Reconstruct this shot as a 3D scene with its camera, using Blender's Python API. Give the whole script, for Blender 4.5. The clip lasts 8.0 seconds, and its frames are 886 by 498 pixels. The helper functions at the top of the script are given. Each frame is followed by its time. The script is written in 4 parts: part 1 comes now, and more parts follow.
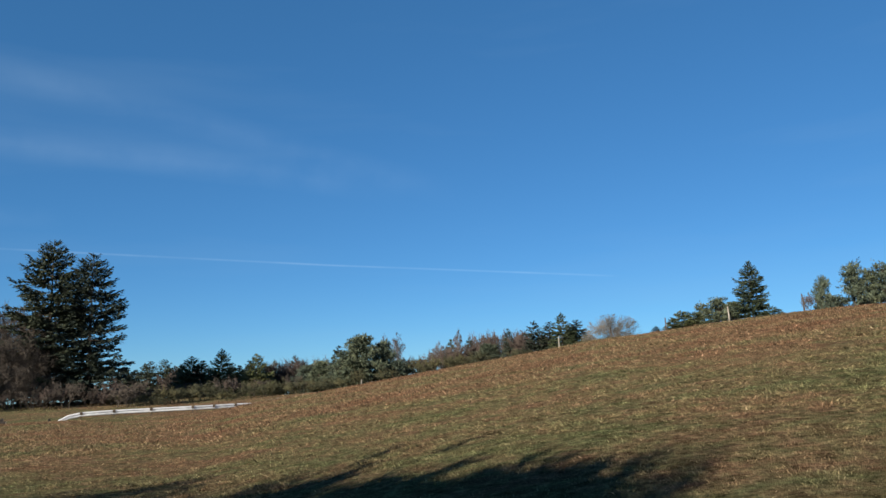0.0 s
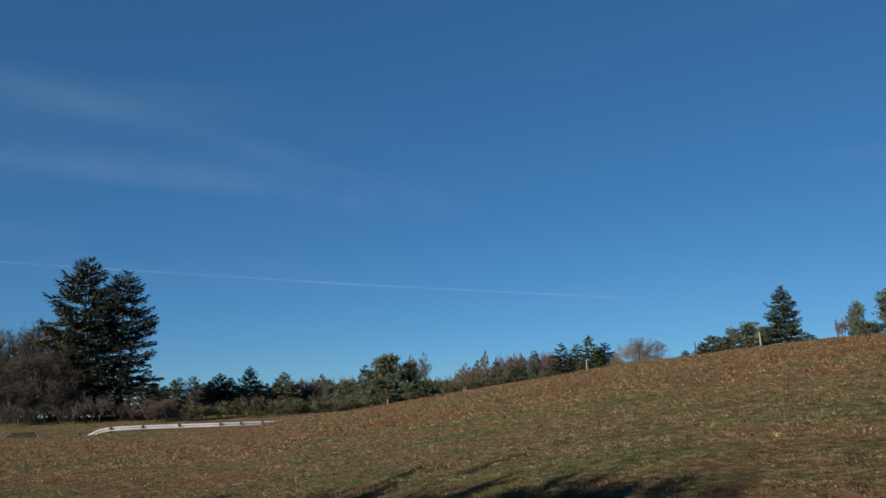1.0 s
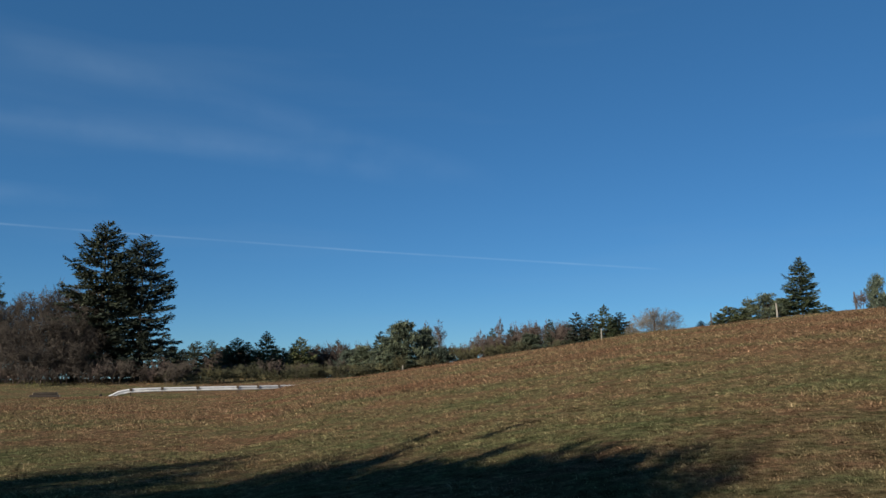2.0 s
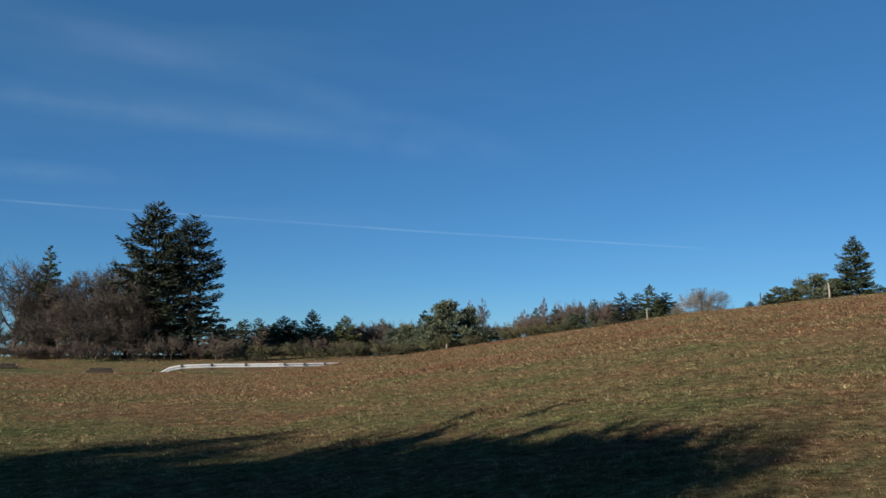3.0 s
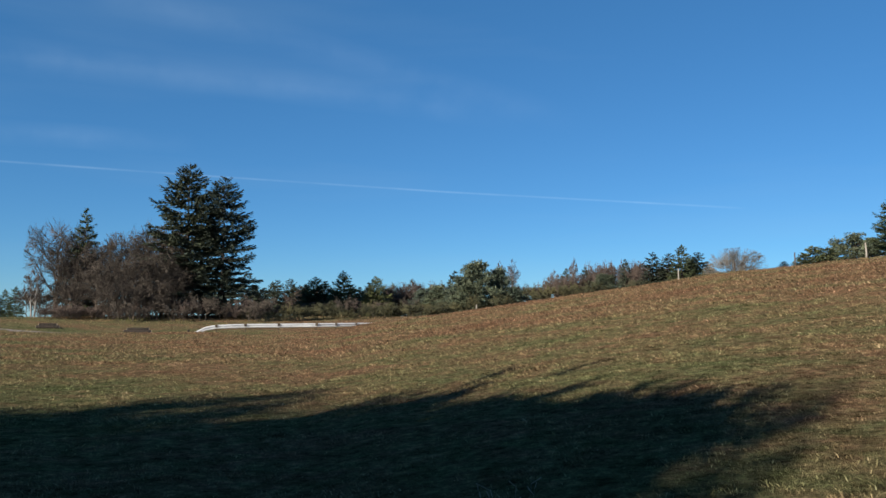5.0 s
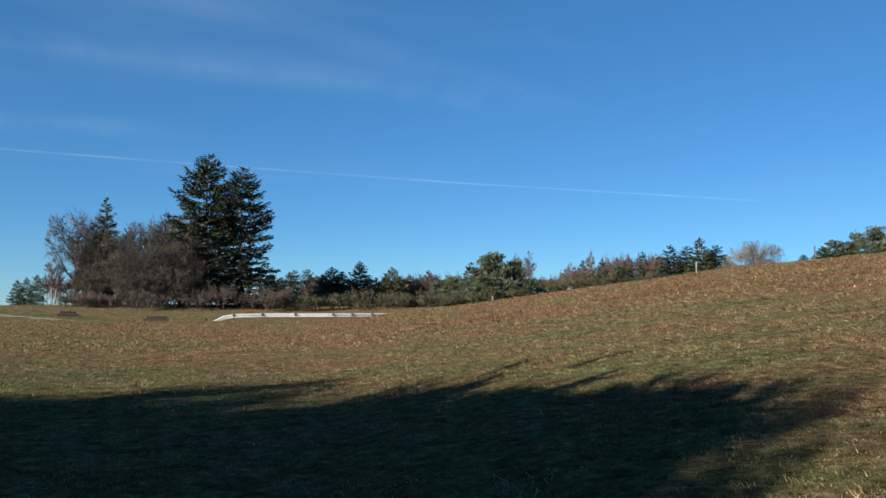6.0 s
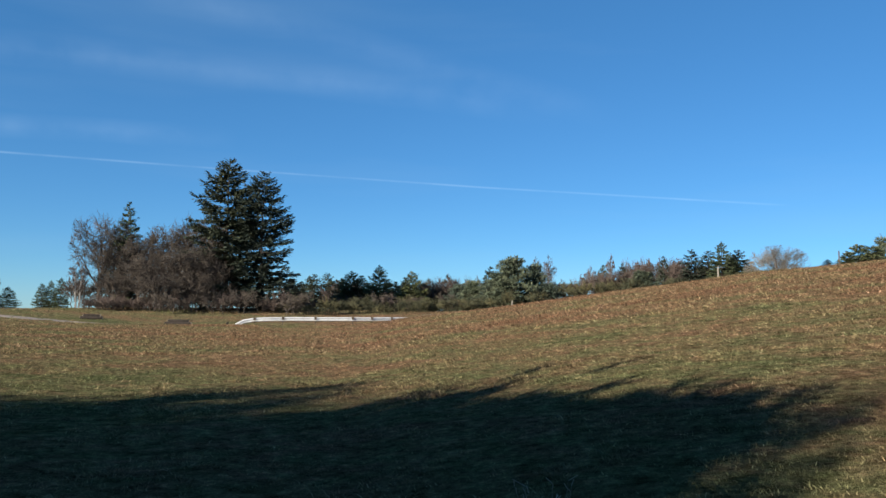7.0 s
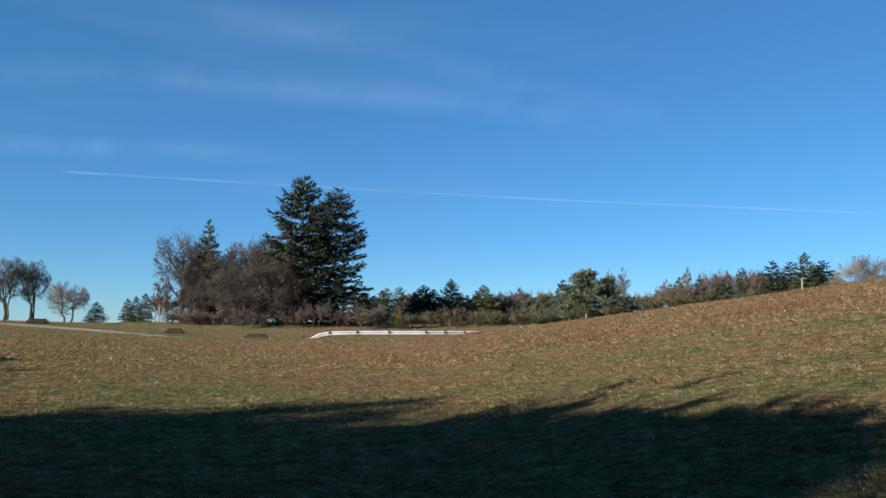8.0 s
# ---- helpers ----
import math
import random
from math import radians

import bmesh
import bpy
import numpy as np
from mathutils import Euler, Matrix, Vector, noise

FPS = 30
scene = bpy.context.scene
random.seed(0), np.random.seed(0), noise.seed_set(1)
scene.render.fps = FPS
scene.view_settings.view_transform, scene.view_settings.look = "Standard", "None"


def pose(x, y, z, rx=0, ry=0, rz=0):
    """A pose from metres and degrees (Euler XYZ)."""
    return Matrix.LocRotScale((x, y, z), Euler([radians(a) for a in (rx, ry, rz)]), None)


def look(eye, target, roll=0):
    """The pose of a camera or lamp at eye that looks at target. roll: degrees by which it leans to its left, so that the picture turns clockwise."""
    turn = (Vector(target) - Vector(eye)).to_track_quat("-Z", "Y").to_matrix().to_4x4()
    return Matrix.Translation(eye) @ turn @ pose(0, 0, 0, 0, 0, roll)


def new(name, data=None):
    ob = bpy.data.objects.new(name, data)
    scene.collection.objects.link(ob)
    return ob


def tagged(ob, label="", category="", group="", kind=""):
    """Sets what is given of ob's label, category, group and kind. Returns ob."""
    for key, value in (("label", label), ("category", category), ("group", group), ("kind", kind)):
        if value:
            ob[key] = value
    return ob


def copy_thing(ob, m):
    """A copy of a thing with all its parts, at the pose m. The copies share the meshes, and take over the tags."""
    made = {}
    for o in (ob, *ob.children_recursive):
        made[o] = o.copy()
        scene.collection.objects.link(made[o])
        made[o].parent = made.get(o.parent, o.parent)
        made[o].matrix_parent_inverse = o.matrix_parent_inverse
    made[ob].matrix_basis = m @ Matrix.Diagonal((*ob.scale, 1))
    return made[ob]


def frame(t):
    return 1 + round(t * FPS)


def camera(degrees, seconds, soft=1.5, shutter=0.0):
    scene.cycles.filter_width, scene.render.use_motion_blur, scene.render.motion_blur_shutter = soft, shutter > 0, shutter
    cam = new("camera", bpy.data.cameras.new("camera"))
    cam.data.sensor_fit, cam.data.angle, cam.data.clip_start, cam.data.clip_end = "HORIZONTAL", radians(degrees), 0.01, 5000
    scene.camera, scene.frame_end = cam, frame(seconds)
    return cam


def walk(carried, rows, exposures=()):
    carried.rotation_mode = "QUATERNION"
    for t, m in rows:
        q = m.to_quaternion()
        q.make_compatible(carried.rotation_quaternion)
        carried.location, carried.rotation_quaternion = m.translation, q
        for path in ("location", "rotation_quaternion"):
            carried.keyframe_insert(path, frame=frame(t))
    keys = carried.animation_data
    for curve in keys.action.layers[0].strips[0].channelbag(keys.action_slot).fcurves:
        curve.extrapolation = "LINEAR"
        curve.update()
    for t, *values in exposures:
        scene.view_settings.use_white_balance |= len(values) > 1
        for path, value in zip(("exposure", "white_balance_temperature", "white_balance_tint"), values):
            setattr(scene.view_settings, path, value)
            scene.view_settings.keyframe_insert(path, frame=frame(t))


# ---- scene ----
cam = camera(59.28, 8.0)
walk(cam, [
    (0, pose(0.046, 0.109, 1.646, 100.55, 2.09, 0.03)),
    (0.2, pose(0.046, 0.103, 1.641, 101.94, 1.94, 0.53)),
    (0.3, pose(0.047, 0.099, 1.639, 102.21, 1.86, 0.83)),
    (0.5, pose(0.047, 0.093, 1.634, 102.51, 1.71, 1.29)),
    (0.7, pose(0.049, 0.071, 1.635, 101.48, 1.46, 1.68)),
    (1, pose(0.051, 0.039, 1.637, 102.11, 1.07, 1.91)),
    (1.2, pose(0.047, 0.037, 1.634, 101.51, 0.88, 2.27)),
    (2.3, pose(0.026, 0.028, 1.614, 99.42, -0.15, 3.38)),
    (2.5, pose(0.022, 0.026, 1.611, 99.12, -0.34, 4.05)),
    (3, pose(0.005, 0.021, 1.605, 98.25, -0.23, 6.10)),
    (3.5, pose(0.000, 0.000, 1.600, 97.90, -0.01, 8.05)),
    (4, pose(0.018, 0.003, 1.591, 97.19, -0.02, 9.37)),
    (4.2, pose(0.020, -0.000, 1.591, 96.93, -0.06, 9.03)),
    (4.5, pose(0.022, -0.005, 1.591, 96.52, -0.11, 8.26)),
    (4.7, pose(0.019, -0.006, 1.591, 96.00, -0.20, 8.20)),
    (5.8, pose(0.004, -0.012, 1.590, 94.74, -0.65, 9.02)),
    (6, pose(0.001, -0.013, 1.590, 94.71, -0.74, 9.46)),
    (6.5, pose(-0.007, -0.019, 1.590, 94.62, -0.85, 10.54)),
    (7, pose(-0.003, -0.009, 1.589, 95.00, -0.94, 10.88)),
    (7.5, pose(-0.025, -0.021, 1.583, 95.11, -0.95, 11.02)),
    (7.8, pose(-0.060, -0.037, 1.589, 95.36, -0.94, 12.22)),
    (7.9, pose(-0.094, -0.054, 1.595, 95.56, -0.91, 13.50)),
    (8, pose(-0.163, -0.087, 1.606, 95.90, -0.88, 16.05)),
], exposures=[(0, 0.98), (0.5, 0.68), (1, 0.53), (2.5, 0.67), (3.5, 0.82), (4.5, 0.95), (6, 1.12), (7, 1.23), (8, 1.23)])

# ---- light ----
SUN_LIFT, SUN_FROM = 21.0, 212.0
world = bpy.data.worlds.new("winter_sky")
scene.world = world
world.use_nodes = True
wn, wl = world.node_tree.nodes, world.node_tree.links
sky = wn.new("ShaderNodeTexSky")
sky.sky_type = "NISHITA"
sky.sun_disc = False
sky.sun_elevation, sky.sun_rotation = radians(SUN_LIFT), radians(SUN_FROM)
sky.altitude, sky.air_density, sky.dust_density, sky.ozone_density = 500, 0.85, 0.0, 4.5
w_pos = wn.new("ShaderNodeTexCoord")
w_map = wn.new("ShaderNodeMapping")
w_map.inputs["Rotation"].default_value = (0.05, 0.12, 0.35)
w_map.inputs["Scale"].default_value = (1.1, 1.6, 9.0)
w_noise = wn.new("ShaderNodeTexNoise")
w_noise.inputs["Scale"].default_value, w_noise.inputs["Detail"].default_value = 1.5, 4.0
w_ramp = wn.new("ShaderNodeMapRange")
w_ramp.inputs["From Min"].default_value, w_ramp.inputs["From Max"].default_value = 0.5, 0.8
w_ramp.inputs["To Max"].default_value = 0.10
w_mix = wn.new("ShaderNodeMixRGB")
w_mix.inputs["Color2"].default_value = (3.5, 5.2, 7.0, 1)
wl.new(w_pos.outputs["Generated"], w_map.inputs["Vector"])
wl.new(w_map.outputs["Vector"], w_noise.inputs["Vector"])
wl.new(w_noise.outputs["Fac"], w_ramp.inputs["Value"])
wl.new(w_ramp.outputs["Result"], w_mix.inputs["Fac"])
w_tint = wn.new("ShaderNodeMixRGB")
w_tint.blend_type = "MULTIPLY"
w_tint.inputs["Fac"].default_value, w_tint.inputs["Color2"].default_value = 1.0, (0.75, 0.99, 1.09, 1)
w_sat = wn.new("ShaderNodeHueSaturation")
w_sat.inputs["Saturation"].default_value = 1.06
wl.new(sky.outputs["Color"], w_tint.inputs["Color1"])
wl.new(w_tint.outputs["Color"], w_sat.inputs["Color"])
# A thin even veil of high haze softens the sky from zenith to horizon.
w_veil = wn.new("ShaderNodeMixRGB")
w_veil.inputs["Fac"].default_value, w_veil.inputs["Color2"].default_value = 0.24, (0.8, 3.1, 6.7, 1)
wl.new(w_sat.outputs["Color"], w_veil.inputs["Color1"])
wl.new(w_veil.outputs["Color"], w_mix.inputs["Color1"])
wl.new(w_mix.outputs["Color"], wn["Background"].inputs["Color"])
wn["Background"].inputs["Strength"].default_value = 0.05

sun_data = bpy.data.lights.new("sun", "SUN")
sun_data.energy, sun_data.angle, sun_data.color = 5.0, radians(0.5), (1.0, 0.92, 0.80)
sun = new("sun", sun_data)
SUN_WAY = Vector((-math.sin(radians(SUN_FROM)), -math.cos(radians(SUN_FROM)), -math.tan(radians(SUN_LIFT)))).normalized()
sun.matrix_world = look((0, 0, 60), Vector((0, 0, 60)) + SUN_WAY)


# ---- materials ----
def material(name, rough=0.9):
    m = bpy.data.materials.new(name)
    m.use_nodes = True
    b = m.node_tree.nodes["Principled BSDF"]
    b.inputs["Roughness"].default_value = rough
    b.inputs["Specular IOR Level"].default_value = 0.2
    return m, m.node_tree.nodes, m.node_tree.links, b


def noise_at(n, l, scale, detail=4.0, stretch=(1, 1, 1), rough=0.55):
    """World-sized noise at that many cells a metre."""
    c = n.new("ShaderNodeNewGeometry")
    v = n.new("ShaderNodeMapping")
    v.inputs["Scale"].default_value = stretch
    t = n.new("ShaderNodeTexNoise")
    t.inputs["Scale"].default_value, t.inputs["Detail"].default_value, t.inputs["Roughness"].default_value = scale, detail, rough
    l.new(c.outputs["Position"], v.inputs["Vector"])
    l.new(v.outputs["Vector"], t.inputs["Vector"])
    return t.outputs["Fac"]


def ramp(n, l, fac, stops):
    r = n.new("ShaderNodeValToRGB")
    e = r.color_ramp.elements
    while len(e) < len(stops):
        e.new(0.5)
    for s, (p, c) in zip(e, stops):
        s.position, s.color = p, (*c, 1)
    l.new(fac, r.inputs["Fac"])
    return r.outputs["Color"]


def blend(n, l, fac, a, b, how="MIX"):
    m = n.new("ShaderNodeMixRGB")
    m.blend_type = how
    for key, v in (("Fac", fac), ("Color1", a), ("Color2", b)):
        if isinstance(v, (int, float)):
            m.inputs[key].default_value = v
        elif isinstance(v, tuple):
            m.inputs[key].default_value = (*v, 1)
        else:
            l.new(v, m.inputs[key])
    return m.outputs["Color"]


def relief(n, l, b, height, strength, distance):
    u = n.new("ShaderNodeBump")
    u.inputs["Strength"].default_value, u.inputs["Distance"].default_value = strength, distance
    l.new(height, u.inputs["Height"])
    l.new(u.outputs["Normal"], b.inputs["Normal"])


def meadow_colour(n, l):
    """Dry russet bents with greener patches and a greener low end, the same for soil and blades."""
    patch = noise_at(n, l, 0.16, 5.0, (1, 1.5, 1), 0.65)
    fine = noise_at(n, l, 2.2, 5.0, (1, 1, 1), 0.7)
    both = blend(n, l, 0.42, patch, fine)
    g = n.new("ShaderNodeNewGeometry")
    part_xyz = n.new("ShaderNodeSeparateXYZ")
    l.new(g.outputs["Position"], part_xyz.inputs["Vector"])
    strip = n.new("ShaderNodeMapRange")
    for key, v in (("From Min", 14.0), ("From Max", 34.0), ("To Min", 0.022), ("To Max", -0.055)):
        strip.inputs[key].default_value = v
    l.new(part_xyz.outputs["Y"], strip.inputs["Value"])
    both = blend(n, l, 1.0, both, strip.outputs["Result"], "ADD")
    low = n.new("ShaderNodeMapRange")
    for key, v in (("From Min", -14.0), ("From Max", -42.0), ("To Min", 0.0), ("To Max", 0.07)):
        low.inputs[key].default_value = v
    l.new(part_xyz.outputs["X"], low.inputs["Value"])
    both = blend(n, l, 1.0, both, low.outputs["Result"], "ADD")
    return ramp(n, l, both, [(0.35, (0.182, 0.102, 0.060)), (0.44, (0.198, 0.128, 0.075)), (0.50, (0.176, 0.138, 0.073)), (0.57, (0.136, 0.132, 0.064)), (0.66, (0.108, 0.120, 0.053))])


def make_ground():
    m, n, l, b = material("meadow", 1.0)
    b.inputs["Specular IOR Level"].default_value = 0.0
    base = meadow_colour(n, l)
    grain = noise_at(n, l, 6.0, 8.0, (1, 1, 1), 0.85)
    col = blend(n, l, 0.9, base, ramp(n, l, grain, [(0.37, (0.14, 0.13, 0.12)), (0.46, (0.65, 0.64, 0.62)), (0.54, (1.05, 1.05, 1.02)), (0.64, (2.0, 1.95, 1.85))]), "MULTIPLY")
    clods = noise_at(n, l, 2.6, 3.0, (1, 1, 1), 0.6)
    col = blend(n, l, 0.7, col, ramp(n, l, clods, [(0.35, (0.5, 0.48, 0.45)), (0.55, (1.1, 1.1, 1.1))]), "MULTIPLY")
    l.new(col, b.inputs["Base Color"])
    relief(n, l, b, grain, 1.0, 0.12)
    return m


def make_blades():
    m, n, l, b = material("grass_blades", 0.8)
    b.inputs["Specular IOR Level"].default_value = 0.05
    g = n.new("ShaderNodeNewGeometry")
    tone = ramp(n, l, g.outputs["Random Per Island"], [(0.0, (0.38, 0.38, 0.36)), (0.4, (0.85, 0.85, 0.82)), (0.8, (1.25, 1.25, 1.2)), (0.93, (1.5, 1.5, 1.5)), (1.0, (2.5, 2.6, 2.8))])
    col = blend(n, l, 1.0, meadow_colour(n, l), tone, "MULTIPLY")
    tufts = noise_at(n, l, 5.0, 3.0, (1, 1, 1), 0.7)
    col = blend(n, l, 1.0, col, ramp(n, l, tufts, [(0.36, (0.45, 0.44, 0.42)), (0.5, (0.95, 0.95, 0.95)), (0.64, (1.75, 1.72, 1.7))]), "MULTIPLY")
    l.new(col, b.inputs["Base Color"])
    t = n.new("ShaderNodeBsdfTranslucent")
    l.new(col, t.inputs["Color"])
    x = n.new("ShaderNodeMixShader")
    x.inputs["Fac"].default_value = 0.25
    l.new(b.outputs["BSDF"], x.inputs[1])
    l.new(t.outputs["BSDF"], x.inputs[2])
    l.new(x.outputs["Shader"], n["Material Output"].inputs["Surface"])
    return m


def make_leafy(name, dark, light, rough=0.75):
    m, n, l, b = material(name, rough)
    g = n.new("ShaderNodeNewGeometry")
    o = n.new("ShaderNodeObjectInfo")
    col = ramp(n, l, g.outputs["Random Per Island"], [(0.0, dark), (0.6, tuple((p + q) / 2 for p, q in zip(dark, light))), (1.0, light)])
    clump = ramp(n, l, noise_at(n, l, 0.9, 3.0), [(0.3, (0.65, 0.7, 0.65)), (0.7, (1.3, 1.2, 1.0))])
    col = blend(n, l, 1.0, col, clump, "MULTIPLY")
    col = blend(n, l, 1.0, col, ramp(n, l, o.outputs["Random"], [(0.0, (0.8, 0.85, 0.9)), (1.0, (1.2, 1.15, 1.0))]), "MULTIPLY")
    l.new(col, b.inputs["Base Color"])
    return m


def make_bark(name, dark, light, scale=5.0, stretch=(1, 1, 0.3)):
    m, n, l, b = material(name, 0.95)
    k = noise_at(n, l, scale, 5.0, stretch, 0.7)
    g = n.new("ShaderNodeNewGeometry")
    col = ramp(n, l, k, [(0.3, dark), (0.7, light)])
    col = blend(n, l, 0.6, col, ramp(n, l, g.outputs["Random Per Island"], [(0.0, (0.6, 0.6, 0.6)), (1.0, (1.3, 1.25, 1.2))]), "MULTIPLY")
    l.new(col, b.inputs["Base Color"])
    relief(n, l, b, k, 0.6, 0.03)
    return m


def make_metal():
    m, n, l, b = material("galvanised_steel", 0.5)
    k = noise_at(n, l, 3.0, 6.0, (1, 1, 1), 0.7)
    l.new(ramp(n, l, k, [(0.3, (0.42, 0.42, 0.42)), (0.7, (0.62, 0.62, 0.61))]), b.inputs["Base Color"])
    b.inputs["Metallic"].default_value = 0.1
    return m


def make_cloud(strength):
    m, n, l, b = material("ice_cloud")
    n.remove(b)
    # Emission stands in for the sunlight on the ice; the streak is not lit.
    e = n.new("ShaderNodeEmission")
    e.inputs["Color"].default_value, e.inputs["Strength"].default_value = (0.75, 0.9, 1.0, 1), 0.9
    t = n.new("ShaderNodeBsdfTransparent")
    x = n.new("ShaderNodeMixShader")
    u = n.new("ShaderNodeUVMap")
    sep = n.new("ShaderNodeSeparateXYZ")
    l.new(u.outputs["UV"], sep.inputs["Vector"])
    soft = ramp(n, l, sep.outputs["Y"], [(0.0, (0, 0, 0)), (0.45, (1, 1, 1)), (0.55, (1, 1, 1)), (1.0, (0, 0, 0))])
    ends = ramp(n, l, sep.outputs["X"], [(0.0, (0, 0, 0)), (0.1, (1, 1, 1)), (0.85, (0.8, 0.8, 0.8)), (1.0, (0, 0, 0))])
    gaps = ramp(n, l, noise_at(n, l, 0.004, 3.0), [(0.3, (0.25, 0.25, 0.25)), (0.65, (1, 1, 1))])
    fac = blend(n, l, 1.0, blend(n, l, 1.0, soft, ends, "MULTIPLY"), gaps, "MULTIPLY")
    fac = blend(n, l, 1.0, fac, (strength, strength, strength), "MULTIPLY")
    l.new(fac, x.inputs["Fac"])
    l.new(t.outputs["BSDF"], x.inputs[1])
    l.new(e.outputs["Emission"], x.inputs[2])
    l.new(x.outputs["Shader"], n["Material Output"].inputs["Surface"])
    return m


MEADOW = make_ground()
BLADES = make_blades()
FIR_NEEDLES = make_leafy("fir_needles", (0.024, 0.034, 0.028), (0.050, 0.060, 0.044))
SPRUCE_NEEDLES = make_leafy("spruce_needles", (0.035, 0.049, 0.030), (0.092, 0.107, 0.056))
YOUNG_NEEDLES = make_leafy("young_needles", (0.050, 0.064, 0.036), (0.118, 0.130, 0.068))
PINE_NEEDLES = make_leafy("pine_needles", (0.046, 0.064, 0.052), (0.128, 0.150, 0.116))
BROOM = make_leafy("broom_stems", (0.034, 0.036, 0.022), (0.085, 0.080, 0.048))
TWIGS = make_bark("brown_twigs", (0.045, 0.037, 0.031), (0.094, 0.079, 0.064))
RED_TWIGS = make_bark("russet_twigs", (0.058, 0.043, 0.036), (0.117, 0.090, 0.076))
GREY_TWIGS = make_bark("grey_twigs", (0.108, 0.097, 0.083), (0.202, 0.187, 0.162))
BARK = make_bark("rough_bark", (0.036, 0.029, 0.024), (0.096, 0.076, 0.060))
PALE_BARK = make_bark("birch_bark", (0.10, 0.092, 0.085), (0.27, 0.255, 0.235), 3.0, (1, 1, 2.5))
DARK_LOG = make_bark("dark_bark", (0.016, 0.013, 0.011), (0.045, 0.036, 0.029))
OLD_WOOD = make_bark("weathered_post_wood", (0.150, 0.135, 0.112), (0.345, 0.315, 0.270), 8.0, (1, 1, 0.15))
SAWN = make_bark("sawn_log_end", (0.262, 0.217, 0.158), (0.413, 0.352, 0.270), 12.0, (1, 1, 1))
ASPHALT = make_bark("worn_asphalt", (0.150, 0.128, 0.109), (0.240, 0.206, 0.180), 1.5, (1, 1, 1))
STEEL = make_metal()


# ---- the land ----
EYE = 1.6
# Bearing in degrees (left of the first view is positive), then the slope in degrees seen from the eye.
FIELD_EDGE = [(-180, -1.5), (-120, -1.2), (-80, 2.4), (-50, 4.4), (-30, 4.72), (-25.6, 4.62), (-21.7, 4.35), (-18.7, 4.1), (-14, 3.64),
              (-11.4, 3.47), (-5.9, 2.63), (2, 1.5), (8.1, 0.57), (12.7, 0.0), (14.5, -0.36), (16, -0.66), (17.5, -0.8), (20, -0.86), (26, -0.9),
              (30, -0.92), (33, -0.95), (37, -0.85), (42, -0.75), (60, -0.8), (90, -1.1), (180, -1.5)]
BANK_TOP = [(-180, -1.2), (-120, -1.2), (-80, 2.0), (-50, 4.0), (-30, 4.35), (-21.7, 4.0), (-14, 3.3), (-5.9, 2.3), (2, 1.2), (8.1, 0.4),
            (13, 0.36), (20, 0.42), (26, 0.4), (36, 0.22), (40, 0.08), (46, 0.15), (60, 0.1), (90, -0.6), (180, -1.2)]
R_EDGE, R_BANK = 62.0, 90.0


def along(table, a):
    """Value of a bearing table at bearing a, between its rows."""
    for (a0, v0), (a1, v1) in zip(table, table[1:]):
        if a <= a1:
            s = (a - a0) / (a1 - a0)
            return v0 + (v1 - v0) * s
    return table[-1][1]


def ease(s):
    s = min(1.0, max(0.0, s))
    return s * s * (3 - 2 * s)


def ground(x, y):
    """Height of the land."""
    r = math.hypot(x, y)
    a = math.degrees(math.atan2(-x, y))
    z1 = EYE + R_EDGE * math.tan(math.radians(sum(along(FIELD_EDGE, a + d) for d in (-1.2, 0, 1.2)) / 3))
    z2 = EYE + R_BANK * math.tan(math.radians(sum(along(BANK_TOP, a + d) for d in (-1.2, 0, 1.2)) / 3))
    if r < R_EDGE:
        z = z1 * r / R_EDGE
    elif r < R_BANK:
        s = (r - R_EDGE) / (R_BANK - R_EDGE)
        rise = z1 / R_EDGE * (R_BANK - R_EDGE)
        h = s * (1 - s) ** 2
        left = ease((a - 9) / 5)
        z = z1 + (z2 - z1) * (ease(s) * (1 - left) + ease((r - 69) / 21) * left) + rise * h * 0.5 * (1 - left)
    else:
        z = z2 * (1 - ease((r - 200) / 1500))
    lip = 0.11 * math.exp(-((r - R_EDGE) / 1.6) ** 2) * ease((a - 12) / 3) * ease((34 - a) / 3)
    return z + lip


def mesh_of(name, verts, faces, mats):
    me = bpy.data.meshes.new(name)
    me.from_pydata([tuple(v) for v in verts], [], [tuple(q) for q in faces])
    for m in mats:
        me.materials.append(m)
    me.update()
    return me


def part(name, me, parent, label=""):
    ob = new(name, me)
    ob.parent = parent
    return tagged(ob, label)


def spot(bearing, dist):
    """Place on the land at a bearing and distance from the viewpoint."""
    x, y = -dist * math.sin(radians(bearing)), dist * math.cos(radians(bearing))
    return Vector((x, y, ground(x, y)))


